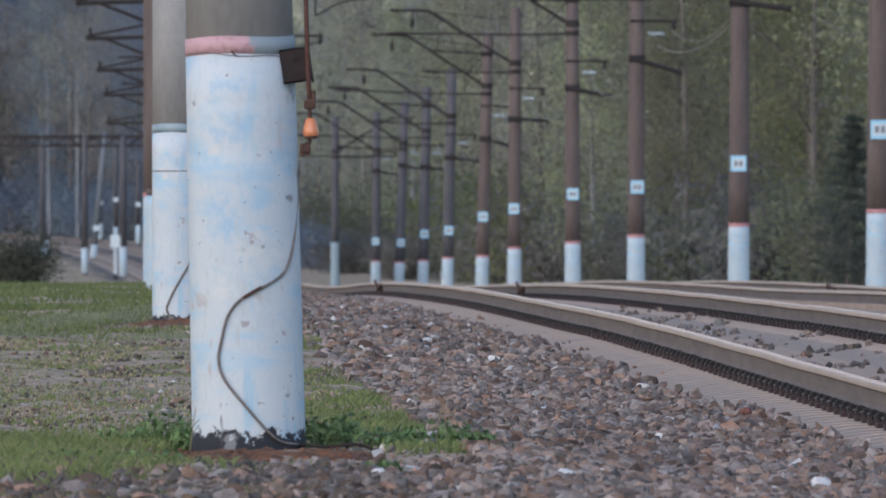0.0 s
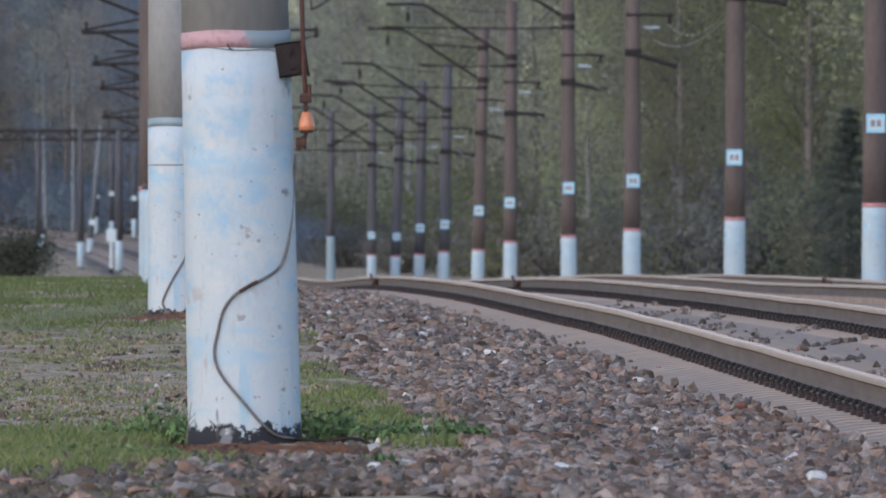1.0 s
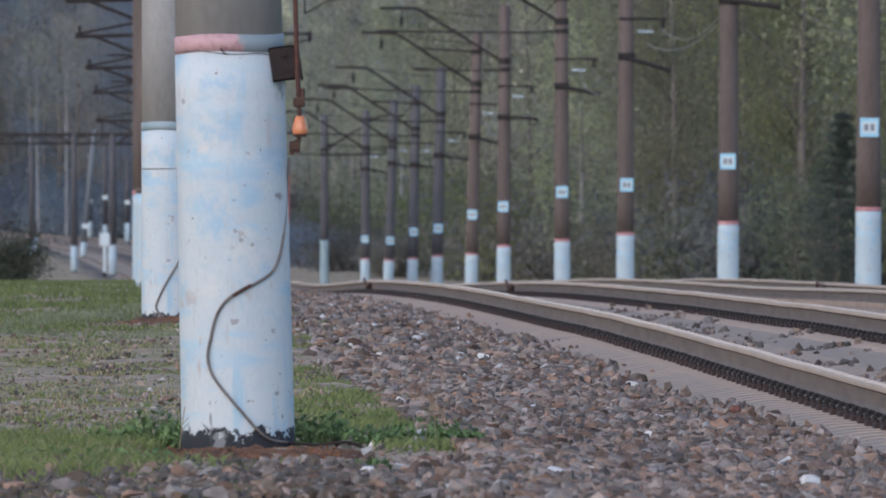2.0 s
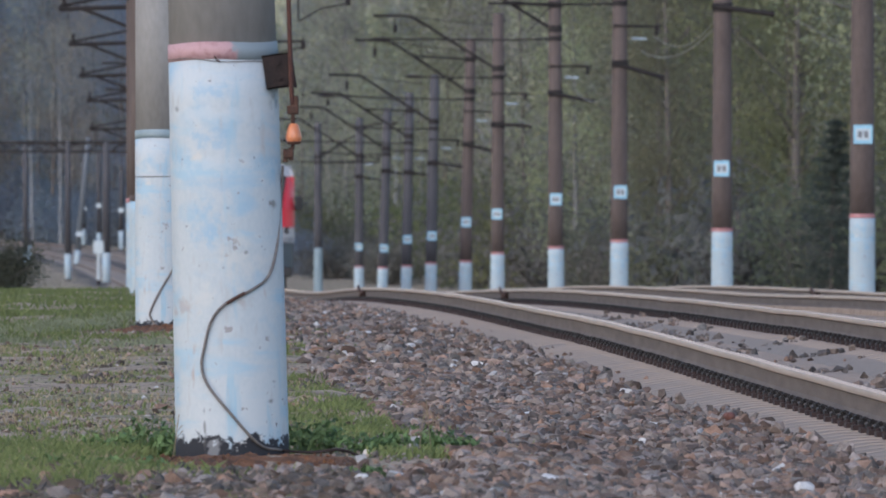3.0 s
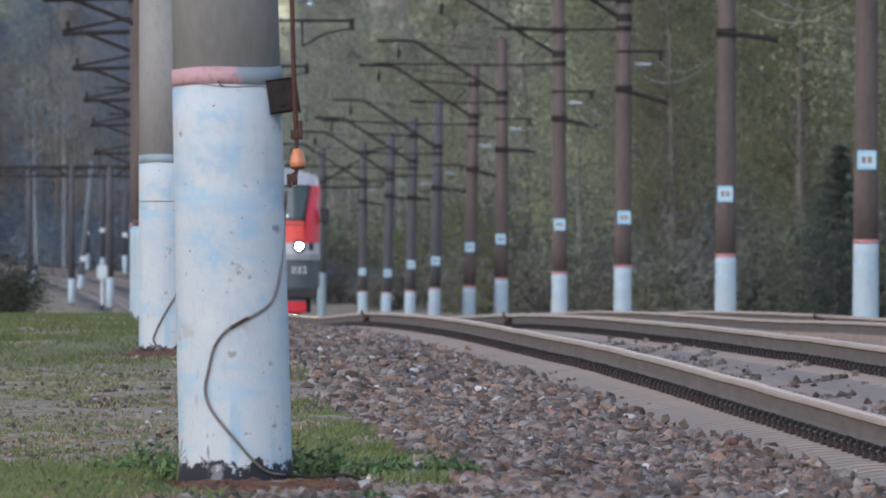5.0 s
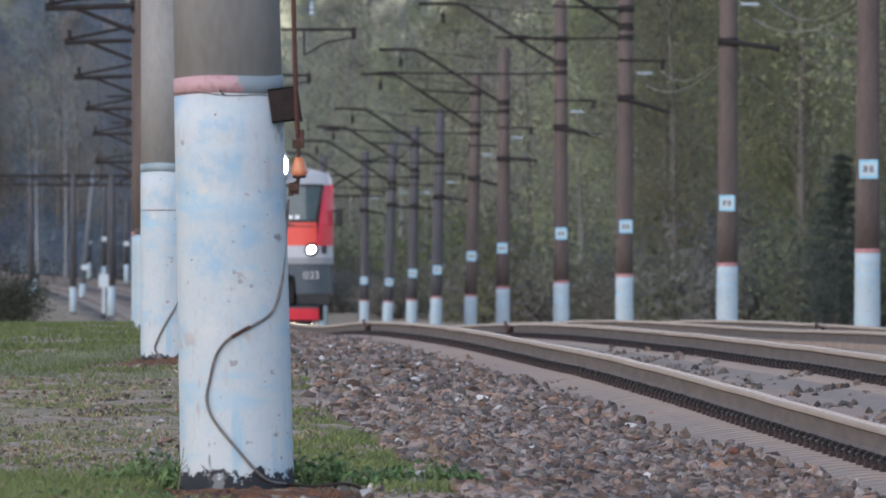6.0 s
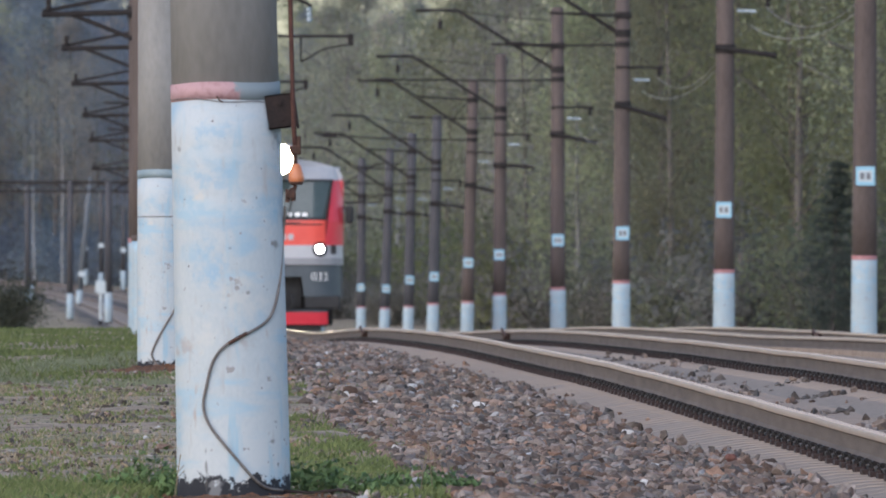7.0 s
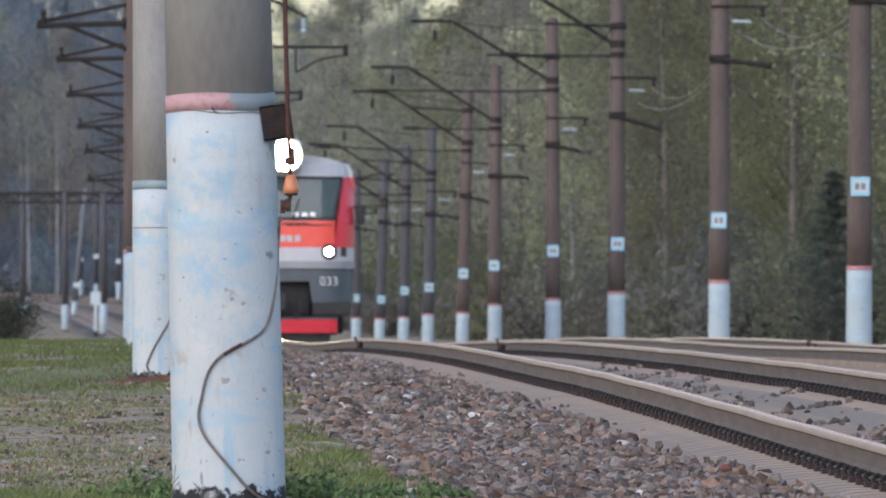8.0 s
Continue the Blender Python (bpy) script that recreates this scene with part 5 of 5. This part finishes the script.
def make_tree(seed, height, kind):
    rng = np.random.default_rng(seed)
    root = new("tree")
    bm = bmesh.new()
    lean = rng.normal(0, 0.25, 2)
    trunk = [Vector((lean[0] * t * t, lean[1] * t * t, height * t)) for t in np.linspace(0, 0.97, 9)]
    r0 = height * 0.0105
    tube(bm, [trunk[0] - Vector((0, 0, 0.5))] + trunk, r0, 8, 0.02)
    cents, rads = [], []
    spruce = kind == "spruce"
    start = 0.12 if spruce else 0.55 if kind == "slim" else rng.uniform(0.08, 0.2)
    nl = 46 if spruce else 26
    for i in range(nl):
        t = start + (0.97 - start) * (i + rng.random()) / nl
        p = Vector((lean[0] * t * t, lean[1] * t * t, height * t))
        ang = i * 2.4 + rng.uniform(-0.5, 0.5)
        if spruce:
            ln = height * 0.17 * (1.02 - t) ** 0.8 * rng.uniform(0.75, 1.15)
            rise = -0.25 * ln
        else:
            ln = height * 0.20 * math.sin(math.pi * min(1, (t - start) / (1 - start) * 0.8 + 0.2)) * rng.uniform(0.5, 1.2)
            rise = ln * rng.uniform(0.4, 1.0)
        e = p + Vector((math.cos(ang) * ln, math.sin(ang) * ln, rise))
        m = (p + e) / 2 + Vector((0, 0, 0.06 * ln))
        tube(bm, [p, m, e], r0 * 0.28 * (1 - t * 0.7), 5, 0.012)
        for k in np.linspace(0.3 if spruce else 0.4, 1, 4):
            cents.append((p * (1 - k) + e * k)[:]), rads.append(0.16 * ln + 0.26)
    part("trunk", bm, BIRCH_PALE if kind == "slim" else BIRCH if kind == "birch" else BARK, root, smooth=True)
    per = {"slim": 20, "spruce": 48, "birch": 96, "leafy": 112, "bare": 88}[kind]
    size = {"slim": 0.08, "spruce": 0.165, "birch": 0.093, "leafy": 0.096, "bare": 0.086}[kind]
    cloud = leaf_cloud(rng, np.array(cents), np.array(rads), per, size, 0.45 if spruce else 0.8)
    m = {"slim": LEAF_SPRING, "spruce": NEEDLE, "birch": LEAF_SPRING, "leafy": LEAF_OLIVE, "bare": LEAF_HAZE if height > 20 else LEAF_BROWN}[kind]
    foliage("crown", cloud, m, root)
    return root


KINDS = [("birch", 19, "birch with a sparse crown of young green leaves"), ("leafy", 18, "tall tree with olive spring foliage"), ("bare", 18, "slender tree with bare brown twigs"),
         ("spruce", 20, "dark green spruce at the forest edge"), ("birch", 16, "young birch with light green leaves"), ("leafy", 21, "broad tree with thin olive foliage"),
         ("bare", 21, "tall bare tree with fine twigs toned blue-grey for haze"), ("spruce", 16, "narrow dark spruce among bare trees")]
protos = [(make_tree(100 + i, h, k), lab, k) for i, (k, h, lab) in enumerate(KINDS)]
# the forest edge in plan
edge_y = curve_of([-62, -48, -38, -31, -24, -16, -7, 0.5, 6, 11.5, 14.7, 17, 24], [1200, 1190, 1170, 1140, 1090, 1010, 880, 760, 650, 520, 420, 380, 330])


def plant_forest():
    rnd = random.Random(7)
    used = set()
    x0 = -47.0
    while x0 < 19:
        for row in range(3 if x0 > -16 else 4):
            x = x0 + rnd.uniform(-0.9, 0.9)
            yy = float(edge_y(np.float64(x))) + row * 24 + rnd.uniform(-9, 9)
            # Weights run from darker near crowns to paler, bluer far ones, standing for haze.
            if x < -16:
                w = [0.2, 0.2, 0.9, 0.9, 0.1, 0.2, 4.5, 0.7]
            elif x < 1:
                w = [2.6, 0.3, 2.0, 0.0, 2.2, 0.3, 0.6, 0.0]
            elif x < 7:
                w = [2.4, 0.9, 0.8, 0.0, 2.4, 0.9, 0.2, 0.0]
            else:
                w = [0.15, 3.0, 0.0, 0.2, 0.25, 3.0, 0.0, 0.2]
            i = rnd.choices(range(8), w)[0]
            ob, lab, k = protos[i]
            s = rnd.uniform(0.9, 1.2) * (1.1 if x < -16 else 1.0)
            m = pose(x, yy, lz(x, yy) - 0.1, 0, 0, rnd.uniform(0, 360))
            if i not in used:
                used.add(i)
                ob.matrix_basis = m
                t = ob
            else:
                t = copy_thing(ob, m)
            t.scale = (s, s, s * rnd.uniform(0.95, 1.1))
            tagged(t, lab, "tree", "trees of the forest edge")
        x0 += 1.7


plant_forest()


def plant_back():
    rnd = random.Random(31)
    for k in range(15):
        x, yy = rnd.uniform(11, 27), rnd.uniform(560, 740)
        t = copy_thing(protos[rnd.choice((1, 5))][0], pose(x, yy, lz(x, yy) - 0.1, 0, 0, rnd.uniform(0, 360)))
        t.scale = (1.25, 1.25, 1.2)


plant_back()
lone = copy_thing(protos[3][0], pose(12.45, 404, lz(12.45, 404) - 0.1, 0, 0, 40))
lone.scale = (0.4, 0.4, 0.3)
tagged(lone, "small dark spruce before the forest edge", "tree")


def plant_slim_birches():
    rnd = random.Random(9)
    first = make_tree(140, 17, "slim")
    for k, (x, yy, s) in enumerate(((-30.9, 1110, 1.1), (-33.4, 1115, 1.0), (-2.1, 790, 0.8), (-0.4, 770, 0.75), (-3.9, 810, 0.7))):
        m = pose(x, yy, lz(x, yy) - 0.1, 0, rnd.uniform(-2.5, 2.5), rnd.uniform(0, 360))
        if k == 0:
            first.matrix_basis = m
        t = first if k == 0 else copy_thing(first, m)
        t.scale = (s * 0.8, s * 0.8, s)
        tagged(t, "slim birch with a bare white trunk and few leaves", "tree", "slim birches before the forest edge")


plant_slim_birches()


def make_bush(seed, w, h, material, label, per=60, size=0.12):
    rng = np.random.default_rng(seed)
    root = new("bush")
    bm = bmesh.new()
    cents, rads = [], []
    for i in range(16):
        a, l = rng.uniform(0, math.tau), rng.uniform(0.2, 1.0) * w / 2
        e = (math.cos(a) * l, math.sin(a) * l, h * rng.uniform(0.45, 0.95) * (1 - 0.4 * (2 * l / w) ** 2))
        tube(bm, [(e[0] * 0.1, e[1] * 0.1, -0.1), (e[0] * 0.5, e[1] * 0.5, e[2] * 0.6), e], 0.02 * h, 5, 0.006)
        for k in (0.35, 0.6, 0.85, 1.0):
            cents.append((e[0] * k, e[1] * k, e[2] * k)), rads.append(0.16 * h + 0.05)
    part("stem_tangle", bm, BARK, root)["kind"] = "stuff"
    v, f, nrm = leaf_cloud(rng, np.array(cents), np.array(rads), per, size, 0.9)
    v[:, 2] = np.abs(v[:, 2])
    foliage("foliage", (v, f, nrm), material, root)["kind"] = "stuff"
    return tagged(root, label, "bush")


b0 = make_bush(3, 2.6, 0.95, LEAF_DARK, "low dark olive-brown bush beside the grass", 220, 0.028)
b0.matrix_basis = pose(-7.05, 212, -0.5)
ub = [make_bush(20 + i, 6, 4.0, m, "undergrowth shrub at the forest edge") for i, m in enumerate((LEAF_UNDER, LEAF_GREEN, LEAF_HAZE))]


def plant_shrubs():
    rnd = random.Random(17)
    for i in range(48):
        x = 17 - i * 1.3 + rnd.uniform(-0.5, 0.5)
        yy = float(edge_y(np.float64(x))) - rnd.uniform(3, 14)
        m = pose(x, yy, lz(x, yy) - 0.05, 0, 0, rnd.uniform(0, 360))
        if i < 2:
            ub[i].matrix_basis = m
        elif i == 25:
            ub[2].matrix_basis = m
        else:
            # far-left shrubs take the haze-blue colour
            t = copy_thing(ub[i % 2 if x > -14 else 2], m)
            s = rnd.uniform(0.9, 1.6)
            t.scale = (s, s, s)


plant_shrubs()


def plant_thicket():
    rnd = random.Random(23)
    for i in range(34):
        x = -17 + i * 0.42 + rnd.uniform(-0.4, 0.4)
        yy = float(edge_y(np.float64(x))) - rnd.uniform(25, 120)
        # most of the thicket is coloured with distance haze too
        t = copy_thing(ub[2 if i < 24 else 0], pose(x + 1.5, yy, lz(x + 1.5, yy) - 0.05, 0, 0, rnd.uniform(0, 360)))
        s = rnd.uniform(0.4, 0.8)
        t.scale = (s, s, s)


plant_thicket()


# ---- grass ----
def blades(name, n, region, h, w, material, seed, label):
    rng = np.random.default_rng(seed)
    x, y = region(rng, n)
    keep = (((x + 0.66) / 0.5) ** 2 + ((y - 48.6) / 2.2) ** 2 > 1) & (((x + 2.1) / 0.6) ** 2 + ((y - 99) / 4) ** 2 > 1)
    x, y = x[keep], y[keep]
    n = len(x)
    z = land_z(x, y)
    hh = h * rng.uniform(0.4, 1.3, n)
    a = rng.uniform(0, math.tau, n)
    lx, ly = rng.normal(0, 0.45, n) * hh, rng.normal(0, 0.45, n) * hh
    dx, dy = np.cos(a) * w, np.sin(a) * w
    v = np.stack([np.stack([x - dx, y - dy, z - 0.01], 1), np.stack([x + dx, y + dy, z - 0.01], 1),
                  np.stack([x + lx * 0.4 + dx * 0.7, y + ly * 0.4 + dy * 0.7, z + hh * 0.6], 1), np.stack([x + lx, y + ly, z + hh], 1)], 1).reshape(-1, 3)
    i = np.arange(n)[:, None] * 4
    f = np.concatenate([i + np.array([[0, 1, 2]]), i + np.array([[0, 2, 3]])], 0)
    ob = mesh_from(name, v.tolist(), f.tolist(), material)
    return tagged(ob, label, "grass", kind="stuff")


def tufts(u0, u1, y0, y1, count, spread):
    def region(rng, n):
        cy = y0 + (y1 - y0) * rng.random(count) ** 1.3
        cx = rng.uniform(u0, u1, count)
        k = rng.integers(0, count, n)
        y = cy[k] + rng.normal(0, spread * 2.5, n)
        return cx[k] + rng.normal(0, spread, n) + axis_x(y), y
    return region


blades("grass", 28000, tufts(-6.2, -4.1, 44.5, 52.5, 85, 0.17), 0.055, 0.004, GRASS, 1, "short fresh green grass tufts beside the pole")
blades("grass", 5000, tufts(-6.2, -4.15, 45, 52.5, 40, 0.16), 0.05, 0.004, DRY, 25, "dry straw blades among the grass beside the pole")
blades("grass", 10000, tufts(-6.3, -3.3, 54, 105, 70, 0.22), 0.026, 0.005, GRASS, 2, "patchy short green grass on stony soil")
blades("grass", 26000, tufts(-7.2, -3.6, 92, 170, 160, 0.3), 0.05, 0.009, GRASS, 3, "short green meadow grass beyond the poles")
blades("grass", 17000, bed(-6.0, -3.2, 50, 105), 0.015, 0.004, DRY, 4, "dry straw-coloured grass on stony soil")
blades("grass", 7000, tufts(-6.2, -3.0, 52, 108, 130, 0.2), 0.024, 0.005, DRY, 24, "dry straw-coloured tufts on bare soil")
blades("grass", 26000, tufts(-6.3, -3.0, 50, 118, 220, 0.3), 0.017, 0.005, GRASS, 14, "thin low green growth on brown soil")
blades("grass", 3500, tufts(-5.2, -3.7, 90, 112, 12, 0.2), 0.06, 0.006, LEAF_OLIVE, 15, "dull olive weeds between the poles")
blades("grass", 12000, tufts(-5.4, -3.5, 41.5, 46.5, 40, 0.14), 0.028, 0.003, GRASS, 16, "sparse grass in the gravel")
blades("grass", 1500, tufts(-3.6, -2.7, 49.5, 62, 10, 0.08), 0.035, 0.004, GRASS, 5, "green grass tufts in the ballast edge")
blades("grass", 2500, tufts(-3.4, -2.6, 60, 110, 14, 0.12), 0.03, 0.006, GRASS, 6, "green grass tufts in the ballast edge")


blades("grass", 4500, tufts(-3.4, -2.75, 54, 72, 22, 0.15), 0.032, 0.004, GRASS, 26, "green grass tufts in the ballast edge")
blades("grass", 1600, tufts(-3.1, -2.55, 84, 100, 8, 0.14), 0.035, 0.006, GRASS, 27, "green grass tufts in the ballast edge")


def weed(x, y, w, h, seed, label="low leafy green weed in the gravel"):
    rng = np.random.default_rng(seed)
    root = new("weed")
    bm = bmesh.new()
    cents = []
    for i in range(9):
        a, l = rng.uniform(0, math.tau), w / 2 * rng.uniform(0.2, 1)
        e = (math.cos(a) * l, math.sin(a) * l, h * rng.uniform(0.5, 1))
        tube(bm, [(0, 0, -0.02), (e[0] * 0.4, e[1] * 0.4, e[2] * 0.6), e], 0.003, 4)
        cents += [(e[0] * k, e[1] * k, e[2] * k) for k in (0.4, 0.7, 1.0)]
    part("stem_tangle", bm, WEED, root)["kind"] = "stuff"
    foliage("foliage", leaf_cloud(rng, np.array(cents), np.full(len(cents), 0.2 * h + 0.008), 9, 0.016, 0.7), WEED, root)["kind"] = "stuff"
    root.matrix_basis = pose(x, y, lz(x, y))
    return tagged(root, label, "weed", "weeds round the pole")


for k, (x, y, w, h) in enumerate(((-0.47, 50.3, 0.2, 0.13), (-0.40, 50.5, 0.16, 0.09), (-0.22, 50.2, 0.3, 0.055), (-0.12, 50.6, 0.2, 0.06), (0.03, 50.8, 0.2, 0.08), (0.12, 50.4, 0.16, 0.05),
                                   (-1.07, 50.6, 0.22, 0.15), (-1.0, 50.2, 0.2, 0.09), (-1.2, 50.9, 0.2, 0.08), (-1.05, 46.4, 0.25, 0.06), (-1.35, 46.8, 0.3, 0.05), (-0.2, 45.6, 0.1, 0.04))):
    weed(x, y, w, h, 60 + k)


def dry_stalks():
    rnd = random.Random(4)
    for x, y, h in ((0.02, 50.6, 0.2), (0.05, 50.9, 0.16), (-0.03, 50.4, 0.15), (-1.1, 51.0, 0.2), (-0.96, 49.6, 0.18)):
        root = new("dry_stalk")
        bm = bmesh.new()
        d = rnd.uniform(-0.04, 0.04)
        tube(bm, [(0, 0, -0.02), (d * 0.5, 0, h * 0.5), (d, 0, h)], 0.0025, 4)
        part("stem", bm, DRY, root)
        bm = bmesh.new()
        for k in range(3):
            tube(bm, [(d * 0.6, 0, h * (0.5 + 0.12 * k)), (d * 0.6 + rnd.uniform(-0.04, 0.04), 0, h * (0.65 + 0.12 * k))], 0.0018, 4)
        part("twig_tangle", bm, DRY, root)["kind"] = "stuff"
        root.matrix_basis = pose(x, y, lz(x, y))
        tagged(root, "thin dry brown plant stalk", "dry stalk", "dry stalks")


dry_stalks()


def soil_heap(x, y, rx, ry, h, seed):
    """A low uneven mound of rusty moss and soil."""
    rng = np.random.default_rng(seed)
    verts, faces, nr, na = [(x, y, lz(x, y) + h)], [], 9, 40
    wob = [1 + 0.25 * math.sin(3 * a + seed) + 0.12 * math.sin(7 * a) for a in np.linspace(0, math.tau, na, endpoint=False)]
    for i in range(1, nr + 1):
        for k in range(na):
            a, q = k * math.tau / na, i / nr * wob[k]
            px, py = x + rx * q * math.cos(a), y + ry * q * math.sin(a)
            verts.append((px, py, lz(px, py) + h * (1 - (i / nr) ** 2) + rng.normal(0, h * 0.22) - (0.02 if i == nr else 0)))
    for k in range(na):
        faces.append((0, 1 + k, 1 + (k + 1) % na))
    for i in range(nr - 1):
        for k in range(na):
            a, b2 = 1 + i * na + k, 1 + i * na + (k + 1) % na
            faces.append((a, a + na, b2 + na, b2))
    return tagged(mesh_from("soil_patch", verts, faces, SOIL), "rust-brown mossy soil heaped round the pole foot", "soil", kind="stuff")


soil_heap(-0.76, 48.6, 0.30, 1.3, 0.034, 1)
soil_heap(-0.50, 49.1, 0.2, 0.8, 0.02, 2)
soil_heap(-0.93, 48.4, 0.15, 0.7, 0.035, 5)
soil_heap(-1.04, 47.9, 0.18, 0.7, 0.03, 6)


def soil_spread(rng, n):
    a, q = rng.uniform(0, math.tau, n), np.sqrt(rng.random(n))
    return -0.70 + 0.38 * q * np.cos(a), 48.7 + 1.5 * q * np.sin(a)


tagged(stones("soil_crumbs", 500, soil_spread, 0.006, SOIL, 77, 1.6), "rust-brown crumbs of soil and moss by the pole", "soil", kind="stuff")
soil_heap(-2.05, 101.0, 0.40, 1.5, 0.04, 3)


def lump(x, y, z, r, material, label, seed):
    bm = bmesh.new()
    bmesh.ops.create_icosphere(bm, subdivisions=2, radius=r)
    rr = random.Random(seed)
    for v in bm.verts:
        v.co *= rr.uniform(0.85, 1.12)
        v.co.z *= 0.7
    ob = part("loose_stone", bm, material)
    ob.matrix_basis = pose(x, y, z)
    tagged(ob, label, "stone")


lump(1.417, 61.5, rz(61.5) - 0.155, 0.03, RED_STONE, "reddish brick lump lying on a concrete sleeper", 2)
lump(0.42, 45.2, lz(0.42, 45.2) + 0.03, 0.034, STONE_C, "pale quartz stone on the ballast", 3)
lump(-0.22, 44.8, lz(-0.22, 44.8) + 0.03, 0.026, STONE_C, "pale quartz stone on the ballast", 4)
lump(1.36, 47.4, lz(1.36, 47.4) + 0.04, 0.04, STONE_C, "pale quartz stone on the ballast", 5)


# ---- small pieces of the track last ----
build_sleepers(track_a, 0.0, 50.0, 300, 420)
build_sleepers(track_b, 4.1, 80.0, 0, 420)


def motions():
    speed, last = 22.5, 297.0
    for i, car in enumerate(TRAIN):
        rows = []
        for k in range(17):
            t = k * 0.5
            y = last + speed * (8.0 - t) + (0 if i == 0 else 22.2 + 21.6 * (i - 1))
            dx, dz = ax(y + 12) - ax(y - 2), rz(y + 12) - rz(y - 2)
            rows.append((t, pose(ax(y), y, rz(y), math.degrees(math.atan2(dz, 14)), 0, math.degrees(-math.atan2(dx, 14)))))
        walk(car, rows)


motions()
